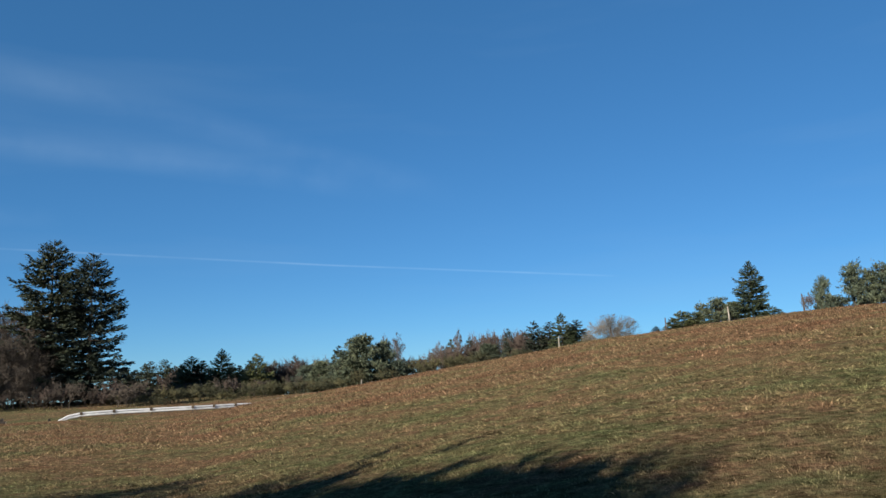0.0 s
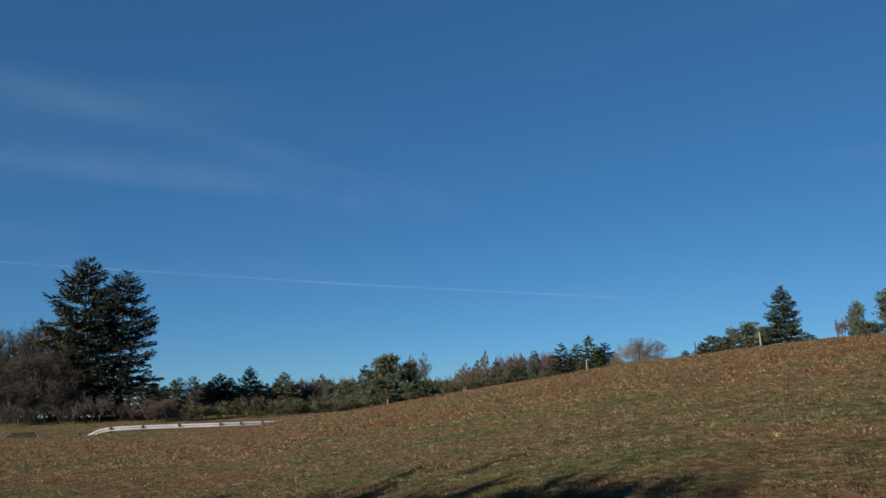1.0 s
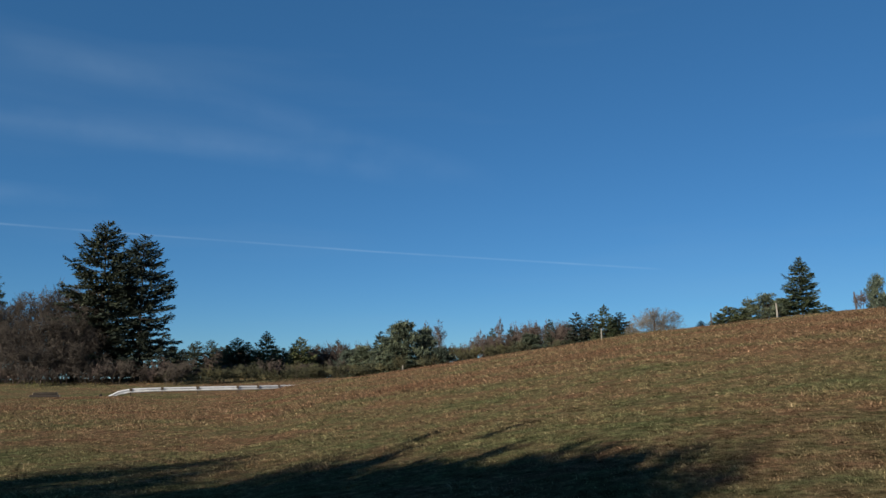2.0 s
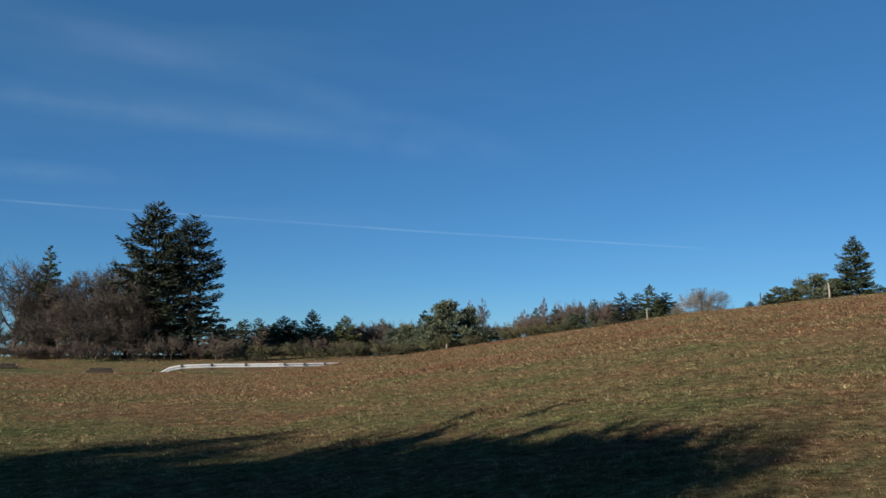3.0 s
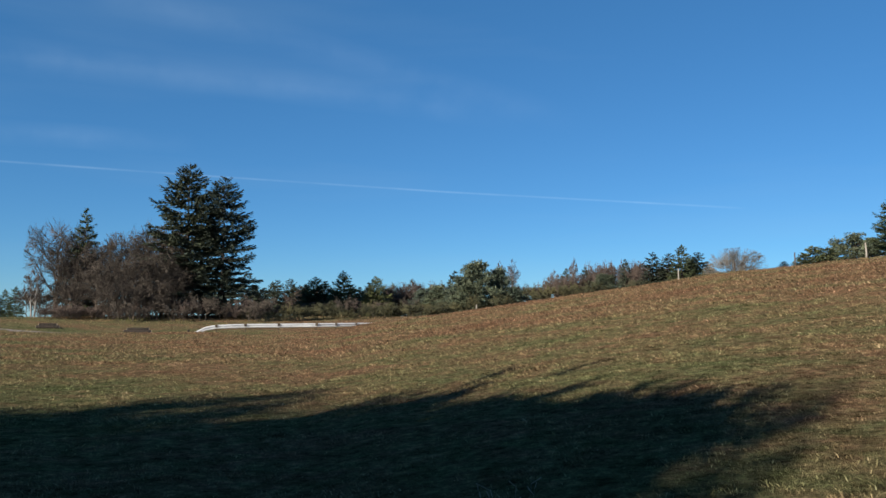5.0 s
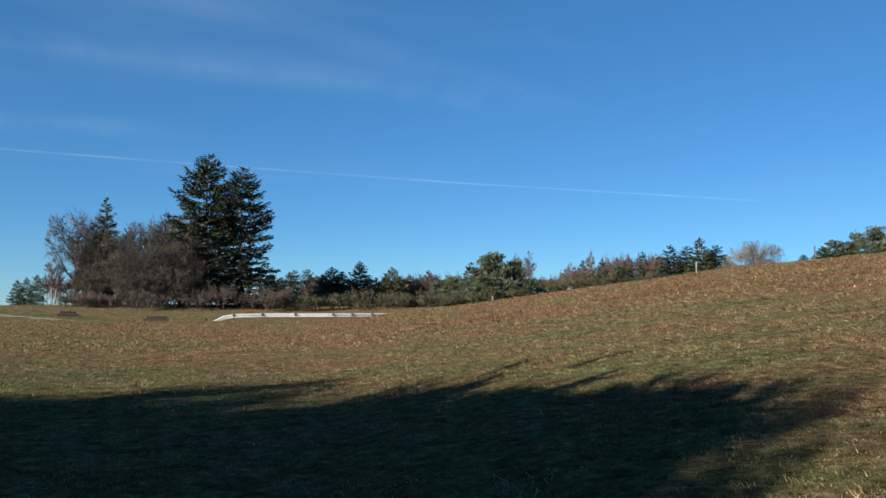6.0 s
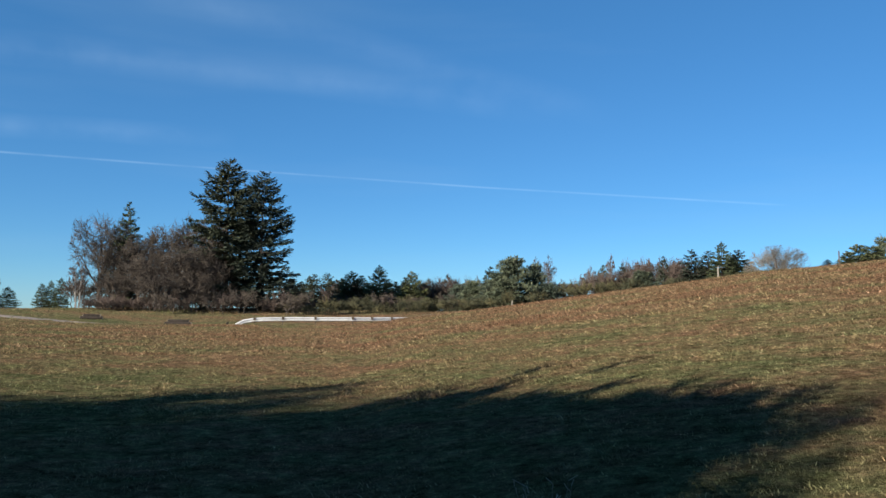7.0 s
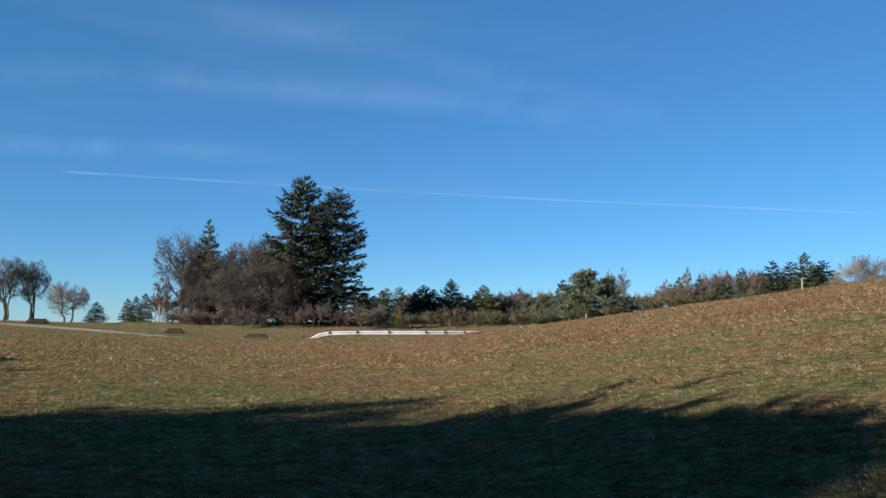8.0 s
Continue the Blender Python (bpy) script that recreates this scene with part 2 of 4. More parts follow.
def build_ground():
    rings = [0.4 * 1.062 ** k for k in range(150)]
    rings = [r for r in rings if r < 3900] + [4200]
    turns = [-180 + 1.5 * k for k in range(240)]
    verts = [(0, 0, 0)]
    for r in rings:
        for a in turns:
            x, y = -r * math.sin(radians(a)), r * math.cos(radians(a))
            lump = noise.noise((x * 0.9, y * 0.9, 0)) * 0.03 + noise.noise((x * 0.17, y * 0.17, 3)) * 0.04
            verts.append((x, y, ground(x, y) + lump * min(1, r / 3) * (1 if r < 300 else 0)))
    k = len(turns)
    faces = [(0, 1 + j, 1 + (j + 1) % k) for j in range(k)]
    for i in range(len(rings) - 1):
        for j in range(k):
            a, b = 1 + i * k + j, 1 + i * k + (j + 1) % k
            faces.append((a, a + k, b + k, b))
    me = mesh_of("ground", verts, faces, [MEADOW])
    me.polygons.foreach_set("use_smooth", [True] * len(me.polygons))
    return tagged(new("ground", me), "rolling winter meadow of dry russet and green grass", "ground", kind="structure")


build_ground()


def ribbon(points, half, lift, thick):
    """A low slab along a line of places."""
    verts, faces = [], []
    for i, p in enumerate(points):
        d = (points[min(i + 1, len(points) - 1)] - points[max(i - 1, 0)]).normalized()
        s = Vector((d.y, -d.x, 0)).normalized() * half
        for q in (p - s, p + s):
            z = ground(q.x, q.y) + lift
            verts += [(q.x, q.y, z), (q.x, q.y, z - thick)]
    for i in range(len(points) - 1):
        a = i * 4
        b = a + 4
        faces += [(a, a + 2, b + 2, b), (a + 1, b + 1, b + 3, a + 3), (a, b, b + 1, a + 1), (a + 2, a + 3, b + 3, b + 2)]
    return verts, faces


ROAD = [(64, 96), (52, 88), (46, 83), (40, 76.5), (37, 72), (35, 69.5), (33, 67.6), (29, 66.3), (24, 66.6), (18, 68.5), (14, 70.5), (9, 73), (4, 79)]


def build_road():
    line = []
    for (a0, d0), (a1, d1) in zip(ROAD, ROAD[1:]):
        line += [spot(a0 + (a1 - a0) * k / 4, d0 + (d1 - d0) * k / 4) for k in range(4)]
    verts, faces = ribbon(line, 0.8, 0.02, 0.3)
    tagged(new("road", mesh_of("road", verts, faces, [ASPHALT])), "narrow pale worn asphalt country road behind the meadow", "road", kind="structure")


build_road()

# ---- plants: shared shapes ----


def tubes(segs, sides):
    """Tapered tubes for an array of rows: start, end, start radius, end radius."""
    s = np.asarray(segs, float)
    p, q, r0, r1 = s[:, 0:3], s[:, 3:6], s[:, 6:7], s[:, 7:8]
    d = q - p
    d /= np.linalg.norm(d, axis=1, keepdims=True) + 1e-9
    ref = np.where(np.abs(d[:, 2:3]) > 0.9, np.array([[1.0, 0, 0]]), np.array([[0, 0, 1.0]]))
    u = np.cross(d, ref)
    u /= np.linalg.norm(u, axis=1, keepdims=True) + 1e-9
    w = np.cross(d, u)
    rows = []
    for c, r in ((p, r0), (q, r1)):
        for k in range(sides):
            a = 2 * math.pi * k / sides
            rows.append(c + (u * math.cos(a) + w * math.sin(a)) * r)
    verts = np.stack(rows, 1).reshape(-1, 3)
    n = len(s)
    base = np.arange(n)[:, None] * 2 * sides
    faces = []
    for k in range(sides):
        j = (k + 1) % sides
        faces.append(np.concatenate([base + k, base + j, base + sides + j, base + sides + k], 1))
    return verts, np.concatenate(faces).tolist()


def sprays(at, way, length, width, fold, rng):
    """Small folded needle sprays: a ridge and two drooping sides each."""
    at, way = np.asarray(at, float), np.asarray(way, float)
    way /= np.linalg.norm(way, axis=1, keepdims=True) + 1e-9
    side = np.cross(way, np.array([[0, 0, 1.0]]) + rng.normal(0, 0.35, at.shape))
    side /= np.linalg.norm(side, axis=1, keepdims=True) + 1e-9
    up = np.cross(side, way)
    ln, wd = np.asarray(length)[:, None], np.asarray(width)[:, None]
    mid = at + way * ln * 0.45
    tip = at + way * ln
    verts = np.stack([at, mid + side * wd - up * wd * fold, tip, mid - side * wd - up * wd * fold], 1).reshape(-1, 3)
    b = np.arange(len(at))[:, None] * 4
    return verts, np.concatenate([np.concatenate([b, b + 1, b + 2], 1), np.concatenate([b, b + 2, b + 3], 1)]).tolist()


def thing_root(name, label, category, group):
    return tagged(new(name), label, category, group)


def conifer(name, h, w, needles, seed, label, group, shoulder=0.6, needle=0.3, gap=0.45, per=6, rise=0.1, bare=0.03, sparse=0.0, cat="tree"):
    """A spruce or fir: a straight trunk with whorls of flat, lens-shaped boughs of needle sprays, pointed at their ends."""
    rng = np.random.default_rng(seed)
    root = thing_root(name, label, cat, group)
    steps = 8
    segs = [(0, 0, h * k / steps - 0.1, 0, 0, h * (k + 1) / steps - 0.1, 0.016 * h * (1 - k / steps) + 0.01, 0.016 * h * (1 - (k + 1) / steps) + 0.006) for k in range(steps)]
    at, way, ln = [], [], []
    full = 1 - math.exp(-1 / shoulder)
    z = h * bare + 0.1
    turn = 0.0
    while z < h * 0.985:
        d = (h - z) / h
        reach = w * (1 - math.exp(-d / shoulder)) / full * (1 - 0.22 * max(0.0, d - 0.85) / 0.15)
        turn += 0.7
        count = per if d > 0.12 else max(3, per - 2)
        for k in range(count):
            if rng.uniform() < sparse:
                continue
            a = turn + 2 * math.pi * (k + rng.uniform(-0.3, 0.3)) / count
            L = max(needle * 0.3, reach * rng.choice([0.72, 0.86, 0.95, 1.03]) * rng.uniform(0.92, 1.08))
            dx, dy = math.cos(a), math.sin(a)
            z0 = z + rng.uniform(-0.6, 0.6) * gap
            slope = rise + 0.45 * max(0.0, 0.35 - d) - 0.34 * d + rng.normal(0, 0.13)
            spray = needle * min(1.0, 0.42 + 2.6 * d)
            n = max(3, int(L / (spray * 0.62)))
            last = np.array((0, 0, z0))
            for i in range(1, n + 1):
                u = i / n
                q = np.array((dx * L * u, dy * L * u, z0 + L * (slope * u - 0.16 * u * (1 - u) + 0.09 * u * u)))
                segs.append((*last, *q, 0.004 + 0.008 * L * (1.1 - u), 0.003 + 0.008 * L * (1.0 - u)))
                fwd = (q - last) / (np.linalg.norm(q - last) + 1e-9)
                last = q
                if u < 0.16 and L > 1.2:
                    continue
                half = (0.12 + 0.30 * L * math.sin(math.pi * min(1.0, 0.12 + 0.86 * u)) ** 0.8) * rng.uniform(0.7, 1.2)
                if i == n:
                    half = spray * 0.35
                for sgn in (-1, 1):
                    m = max(1, int(half / (spray * 0.55)))
                    out = np.array((dx - dy * sgn * 1.05, dy + dx * sgn * 1.05, 0)) / 1.45
                    for j in range(m):
                        c = q + out * half * (j + rng.uniform(0, 0.6)) / m
                        c[2] -= 0.10 * half * (j / m) ** 2 + rng.uniform(0, 0.14) * spray
                        at.append(c)
                        way.append(out * 0.8 + fwd * rng.uniform(0.2, 0.9) + rng.normal(0, 0.16, 3) + np.array((0, 0, rng.normal(-0.18, 0.3))))
                        ln.append(spray * rng.uniform(0.75, 1.25))
                at.append(q - fwd * spray * 0.3)
                way.append(fwd + rng.normal(0, 0.15, 3))
                ln.append(spray * rng.uniform(0.9, 1.3))
                for hang in range(rng.integers(0, 3)):
                    at.append(q)
                    way.append(np.array((rng.normal(0, 0.4), rng.normal(0, 0.4), -1.0)) + fwd * 0.5)
                    ln.append(spray * rng.uniform(0.6, 1.0))
        z += gap * rng.uniform(0.8, 1.2) * (0.45 + 0.55 * min(1.0, d / 0.3))
    for k in range(10):
        at.append(np.array((0, 0, h * (0.955 + 0.04 * k / 10))))
        way.append(np.array((rng.normal(0, 0.22), rng.normal(0, 0.22), 1.0)))
        ln.append(needle * 0.4)
    ln = np.array(ln)
    v, f = tubes(segs, 4)
    part("trunk", mesh_of("trunk", v, f, [BARK]), root)
    v, f = sprays(at, way, ln * 1.15, ln * 0.26, 0.3, rng)
    part("crown", mesh_of("crown", v, f, [needles]), root)
    root["h"], root["w"] = h, w
    return root


def offshoots(rng, p, q, kids, length, spread, rise, over):
    """Straight shoots from each limb p-q; those that would leave the crown stay short."""
    k = np.repeat(np.arange(len(p)), kids)
    base = p[k] + (q[k] - p[k]) * rng.uniform(0.2, 1.0, (len(k), 1))
    d = q[k] - p[k]
    d /= np.linalg.norm(d, axis=1, keepdims=True) + 1e-9
    d = d + rng.normal(0, spread, d.shape) + np.array([0, 0, rise])
    d /= np.linalg.norm(d, axis=1, keepdims=True) + 1e-9
    run = length * rng.uniform(0.55, 1.35, (len(k), 1))
    e0, e1 = over(base), over(base + d * run)
    fit = np.clip((1.03 - e0) / np.maximum(e1 - e0, 1e-3), 0.22, 1.0)
    return base, base + d * run * np.where(e1 > 1.03, fit, 1.0)


def crown_tree(name, h, w, seed, label, group, wood, twigs, base=0.2, thick=0.12, twig=0.011, stems=1, kids=(11, 6, 6, 5), spread=0.55, rise=0.18, lumps=0.22, fork=0.2, cat="tree"):
    """A leafless tree: limbs that fan from the trunk into an uneven rounded crown and fork down to fine twigs."""
    rng = np.random.default_rng(seed)
    root = thing_root(name, label, cat, group)
    mid = np.array([0, 0, h * (1 + base) / 2])
    rad = np.array([w, w, h * (1 - base) / 2])
    knobs = rng.normal(0, 1, (14, 3))
    knobs[0] = (0, 0.1, 1)
    knobs /= np.linalg.norm(knobs, axis=1, keepdims=True)

    def over(x):
        """How far out a place lies, 1 on the uneven outline of the crown."""
        r = (x - mid) / rad
        e = np.linalg.norm(r, axis=1, keepdims=True) + 1e-9
        return e / (1 - lumps + lumps * 1.25 * np.exp(-(1 - (r / e) @ knobs.T) * 7).max(1, keepdims=True))

    main, fine, ends = [], [], []
    for k in range(stems):
        a = 2 * math.pi * (k + rng.uniform(-0.3, 0.3)) / stems
        o = 0.0 if stems == 1 else 0.16 * w * rng.uniform(0.4, 1)
        foot = np.array([math.cos(a) * o, math.sin(a) * o, -0.1])
        head = np.array([math.cos(a) * o * 2.4 + rng.normal(0, 0.06 * w), math.sin(a) * o * 2.4 + rng.normal(0, 0.06 * w), h * rng.uniform(0.78, 0.9)])
        n = 7
        line = [foot + (head - foot) * i / n + (rng.normal(0, 0.035 * w, 3) * np.array([1, 1, 0]) if 0 < i < n else 0) for i in range(n + 1)]
        stem = [(*line[i], *line[i + 1], thick * (1 - 0.9 * i / n), thick * (1 - 0.9 * (i + 1) / n)) for i in range(n)]
        for j in range(max(3, kids[0] // stems)):
            t = fork + (0.92 - fork) * (j + rng.uniform(0, 0.9)) / max(3, kids[0] // stems)
            i = min(n - 1, int(t * n))
            p = line[i] + (line[i + 1] - line[i]) * (t * n - i)
            b = j * 2.4 + rng.uniform(-0.5, 0.5)
            up = min(0.97, max(-0.8, rng.uniform(-0.5, 0.6) + 1.1 * (t - 0.4)))
            flat = math.sqrt(1 - up * up)
            q = mid + np.array([math.cos(b) * flat, math.sin(b) * flat, up]) * rad * rng.uniform(0.55, 0.92)
            q = mid + (q - mid) / max(1.0, over(q[None])[0, 0] / 0.92)
            m1 = p + (q - p) * 0.35 + rng.normal(0, 0.05 * w, 3) - np.array([0, 0, 0.04 * w])
            m2 = p + (q - p) * 0.7 + rng.normal(0, 0.05 * w, 3)
            r = thick * (0.55 - 0.35 * t)
            for x, y, g0, g1 in ((p, m1, 1.0, 0.75), (m1, m2, 0.75, 0.5), (m2, q, 0.5, 0.22)):
                stem.append((*x, *y, r * g0, r * g1))
                main.append((*x, *y))
        v, f = tubes(stem, 6 if h > 3 else 4)
        part("trunk" if cat == "tree" else "stem", mesh_of("stem", v, f, [wood]), root)
    g = np.array(main)
    p, q = g[:, 0:3], g[:, 3:6]
    size = (w * w * h) ** (1 / 3)
    for level, (c, length) in enumerate(zip(kids[1:], (0.34, 0.21, 0.13))):
        p, q = offshoots(rng, p, q, c if level else max(1, c // 3), size * length, spread, rise, over)
        r = max(twig, thick * (0.14, 0.07, 0.0)[level])
        rows = np.concatenate([p, q, np.full((len(p), 1), r), np.full((len(p), 1), r * 0.6)], 1)
        (ends if level == 2 else fine).append(rows)
    v, f = tubes(np.concatenate(fine), 3)
    v2, f2 = spikes(np.concatenate(ends))
    f += [[len(v) + i for i in t] for t in f2]
    part("crown", mesh_of("crown", np.concatenate([v, v2]), f, [twigs]), root)
    root["h"], root["w"] = h, w
    return root


def grow(rng, segs, tips, p, d, length, radius, level, plan):
    """One limb and, from it, its finer limbs."""
    kids, ratio, spread, rise, curl = plan[level]
    pieces = 1 if level == len(plan) - 1 else (3 if level < 3 else 2)
    pts = [np.array(p, float)]
    d = np.array(d, float)
    for k in range(pieces):
        d = d + rng.normal(0, curl, 3) + np.array([0, 0, rise])
        d /= np.linalg.norm(d)
        q = pts[-1] + d * length / pieces
        a, b = 1 - 0.55 * k / pieces, 1 - 0.55 * (k + 1) / pieces
        segs.append((*pts[-1], *q, max(radius * a, 0.006), max(radius * b, 0.005), level))
        pts.append(q)
    if level == len(plan) - 1:
        tips.append((pts[-1], d))
        return
    for k in range(kids):
        s = 1.0 if k == 0 else rng.uniform(0.3, 1.0)
        i = min(pieces - 1, int(s * pieces))
        q = pts[i] + (pts[i + 1] - pts[i]) * (s * pieces - i)
        side = rng.normal(0, 1, 3)
        side -= d * side.dot(d)
        side /= np.linalg.norm(side) + 1e-9
        turn = spread * rng.uniform(0.6, 1.3)
        grow(rng, segs, tips, q, d * math.cos(turn) + side * math.sin(turn), length * ratio * rng.uniform(0.75, 1.2), radius * 0.52, level + 1, plan)


def fitted(segs, h, w):
    """Scale limbs to height h and half-width w."""
    s = np.array(segs, float)
    out, top = np.percentile(np.hypot(s[:, 3], s[:, 4]), 96), np.percentile(s[:, 5], 99)
    return s * np.array([w / out, w / out, h / top, w / out, w / out, h / top, 1, 1, 1])


def spikes(segs):
    """Three-sided twig ends that run out to a point."""
    s = np.asarray(segs, float)
    p, q, r = s[:, 0:3], s[:, 3:6], s[:, 6:7]
    d = q - p
    d /= np.linalg.norm(d, axis=1, keepdims=True) + 1e-9
    ref = np.where(np.abs(d[:, 2:3]) > 0.9, np.array([[1.0, 0, 0]]), np.array([[0, 0, 1.0]]))
    u = np.cross(d, ref)
    u /= np.linalg.norm(u, axis=1, keepdims=True) + 1e-9
    w = np.cross(d, u)
    ring = [p + (u * math.cos(2.0944 * k) + w * math.sin(2.0944 * k)) * r for k in range(3)]
    verts = np.stack(ring + [q], 1).reshape(-1, 3)
    b = np.arange(len(s))[:, None] * 4
    return verts, np.concatenate([b + np.array([[k, (k + 1) % 3, 3]]) for k in range(3)]).tolist()


def bare_shrub(name, h, w, seed, label, group, plan, stems, wood, twigs, thick, twig=0.012, first=0.3, lean=0.08, cat="tree"):
    """A leafless or broom-like shrub: limbs that fork down to fine twigs."""
    rng = np.random.default_rng(seed)
    root = thing_root(name, label, cat, group)
    segs, tips, stem_of = [], [], []
    for k in range(stems):
        a = 2 * math.pi * (k + rng.uniform(-0.3, 0.3)) / stems
        o = 0.0 if stems == 1 else 0.12 * h * rng.uniform(0.2, 1)
        d = (math.cos(a) * lean * (stems > 1) + rng.normal(0, 0.05), math.sin(a) * lean * (stems > 1) + rng.normal(0, 0.05), 1)
        grow(rng, segs, tips, (math.cos(a) * o, math.sin(a) * o, -0.1), d, h * first * rng.uniform(0.85, 1.15), thick, 0, plan)
        stem_of += [k] * (len(segs) - len(stem_of))
    s, stem_of = fitted(segs, h, w), np.array(stem_of)
    big = s[:, 8] <= max(1, len(plan) - 4)
    s[~big, 6] = np.maximum(s[~big, 6], twig)
    s[~big, 7] = np.maximum(s[~big, 7] * 0.8, twig * 0.6)
    for k in range(stems):
        v, f = tubes(s[big & (stem_of == k)], 6 if h > 3 else 4)
        part("trunk" if cat == "tree" else "stem", mesh_of("stem", v, f, [wood]), root)
    last = s[:, 8] == len(plan) - 1
    v, f = tubes(s[~big & ~last], 3)
    v2, f2 = spikes(s[last] * np.array([1, 1, 1, 1, 1, 1, 1.25, 1, 1]))
    f += [[len(v) + i for i in q] for q in f2]
    part("crown", mesh_of("crown", np.concatenate([v, v2]), f, [twigs]), root)
    root["h"], root["w"] = h, w
    return root


def pine_tree(name, h, w, seed, label, group, low=0.12, big=1.0, more=1.0, pads=1.0, slim=0.42):
    """A Scots pine: crooked limbs with rounded pads of needles at their ends."""
    rng = np.random.default_rng(seed)
    root = thing_root(name, label, "tree", group)
    segs, tips = [], []
    n = 9
    x = y = 0.0
    line = [(0, 0, -0.1)]
    for k in range(n):
        x += rng.normal(0, 0.03 * h / 4)
        y += rng.normal(0, 0.03 * h / 4)
        line.append((x, y, h * 0.93 * (k + 1) / n))
    for k in range(n):
        segs.append((*line[k], *line[k + 1], 0.02 * h * (1 - k / n) + 0.015, 0.02 * h * (1 - (k + 1) / n) + 0.012, 0))
    at, way, ln = [], [], []
    count = int((26 + 5 * h) * more)
    for k in range(count):
        t = low + (1 - low) * (k + rng.uniform(0, 1)) / count
        i = min(n - 1, int(t * n))
        p = np.array(line[i]) + (np.array(line[i + 1]) - np.array(line[i])) * (t * n - i)
        a = rng.uniform(0, 2 * math.pi)
        wide = min(1.0, 0.8 + 0.5 * t) * (1.02 - t) ** slim
        L = w * wide * rng.uniform(0.4, 1.2)
        d = np.array([math.cos(a), math.sin(a), -0.12 + 0.75 * t * rng.uniform(0.3, 1.1)])
        q = p + d * L
        m = p + d * L * 0.5 + rng.normal(0, 0.06, 3)
        segs += [(*p, *m, 0.03, 0.02, 1), (*m, *q, 0.02, 0.01, 1)]
        for c in range(int((4 + int(L * 7)) * pads)):
            c0 = m + (q - m) * rng.uniform(-0.3, 1.08) + rng.normal(0, 0.17 * big, 3)
            for j in range(9):
                v = rng.normal(0, 1, 3) + np.array([d[0] * 0.5, d[1] * 0.5, 0.8])
                at.append(c0 + rng.normal(0, 0.05, 3))
                way.append(v)
                ln.append(rng.uniform(0.15, 0.30) * big)
    ln = np.array(ln)
    s = np.array(segs)
    v, f = tubes(s[:, :8], 5)
    part("trunk", mesh_of("trunk", v, f, [BARK]), root)
    v, f = sprays(at, way, ln * 1.25, ln * 0.17, 0.2, rng)
    part("crown", mesh_of("crown", v, f, [PINE_NEEDLES]), root)
    root["h"], root["w"] = h, w
    return root


def stand(models, rows, seed, wider=1.0, taller=1.0):
    """Set copies of the model plants at bearing, distance, height and half-width; the models themselves take the first places."""
    rng = random.Random(seed)
    free = list(models)
    for k, (a, d, h, w) in enumerate(rows):
        h, w = h * taller, w * wider
        src = min(models, key=lambda o: abs(math.log(h / o["h"])) + abs(math.log(w / o["w"])) + rng.uniform(0, 0.6))
        m = Matrix.Translation(spot(a, d) - Vector((0, 0, 0.05))) @ Matrix.Rotation(rng.uniform(0, 6.28), 4, "Z")
        sx, sz = w / src["w"], h / src["h"]
        m = m @ Matrix.Diagonal((sx, sx, sz, 1))
        if src in free:
            free.remove(src)
            src.matrix_basis = m
            src["set"] = 1
        else:
            used = src.matrix_basis.copy()
            src.matrix_basis = Matrix.Identity(4)
            copy_thing(src, m)
            src.matrix_basis = used
    for o in free:
        for c in list(o.children_recursive):
            bpy.data.objects.remove(c)
        bpy.data.objects.remove(o)


def scatter(seed, count, a0, a1, d0, d1, h0, h1, w0, w1):
    r = random.Random(seed)
    return [(a0 + (a1 - a0) * (k + r.random()) / count, r.uniform(d0, d1), r.uniform(h0, h1), r.uniform(w0, w1)) for k in range(count)]


def topped(rows):
    """Rows of bearing, distance, slope up to the top in degrees and half-width, turned into heights."""
    return [(a, d, max(0.3, EYE + d * math.tan(radians(e)) - spot(a, d).z + 0.05), w) for a, d, e, w in rows]


# Rows: bearing, distance, slope of the line of sight to the top, half-width.
SPRUCE = [(33.1, 93, 7.52, 2.7), (38.15, 150, 1.8, 1.6), (37.62, 150, 2.0, 1.6), (37.03, 148, 2.2, 1.8), (40.1, 118, 1.5, 1.7), (12, 115, 2.9, 1.2), (-8.78, 92, 5.55, 1.8)]
OAK = [(34.75, 92, 6.95, 3.6), (33.6, 97, 6.2, 3.2), (45.4, 115, 4.2, 3.0), (43.9, 118, 4.0, 2.9), (46.9, 118, 3.8, 3.0)]
THICKET = [(32.3, 90, 5.4, 2.3), (31.3, 92, 5.9, 2.4), (30.2, 90, 6.15, 2.5), (29.0, 91, 6.7, 2.6), (27.9, 90, 6.8, 2.5), (26.9, 88, 6.2, 2.3), (33.3, 90, 4.4, 2.1),
           (30.8, 86, 4.6, 2.5), (29.4, 85, 4.9, 2.6), (28.2, 85, 4.9, 2.5), (32.1, 86, 3.9, 2.3), (27.0, 85, 4.2, 2.3), (31.4, 83.5, 2.9, 2.0), (29.9, 83, 3.0, 2.1),
           (28.5, 83, 3.0, 2.1), (34.3, 90, 3.0, 1.8), (33.6, 87, 2.8, 1.8), (36.2, 100, 2.3, 1.4), (35.5, 96, 2.2, 1.6)]
RUSSET = [(11.9, 104, 2.85, 1.9), (10.7, 104, 3.0, 2.1), (9.7, 104, 2.95, 2.0), (8.7, 102, 2.9, 1.9), (-2.9, 104, 4.3, 1.9), (-3.6, 104, 4.35, 1.8), (-1.8, 100, 3.6, 1.7),
          (-0.5, 98, 3.3, 1.7), (1.9, 100, 2.7, 1.6), (1.0, 98, 2.7, 1.6), (2.8, 98, 2.8, 1.6), (-5.3, 104, 4.3, 1.6), (-6.0, 104, 4.4, 1.6), (-25.4, 74, 5.7, 0.6)]
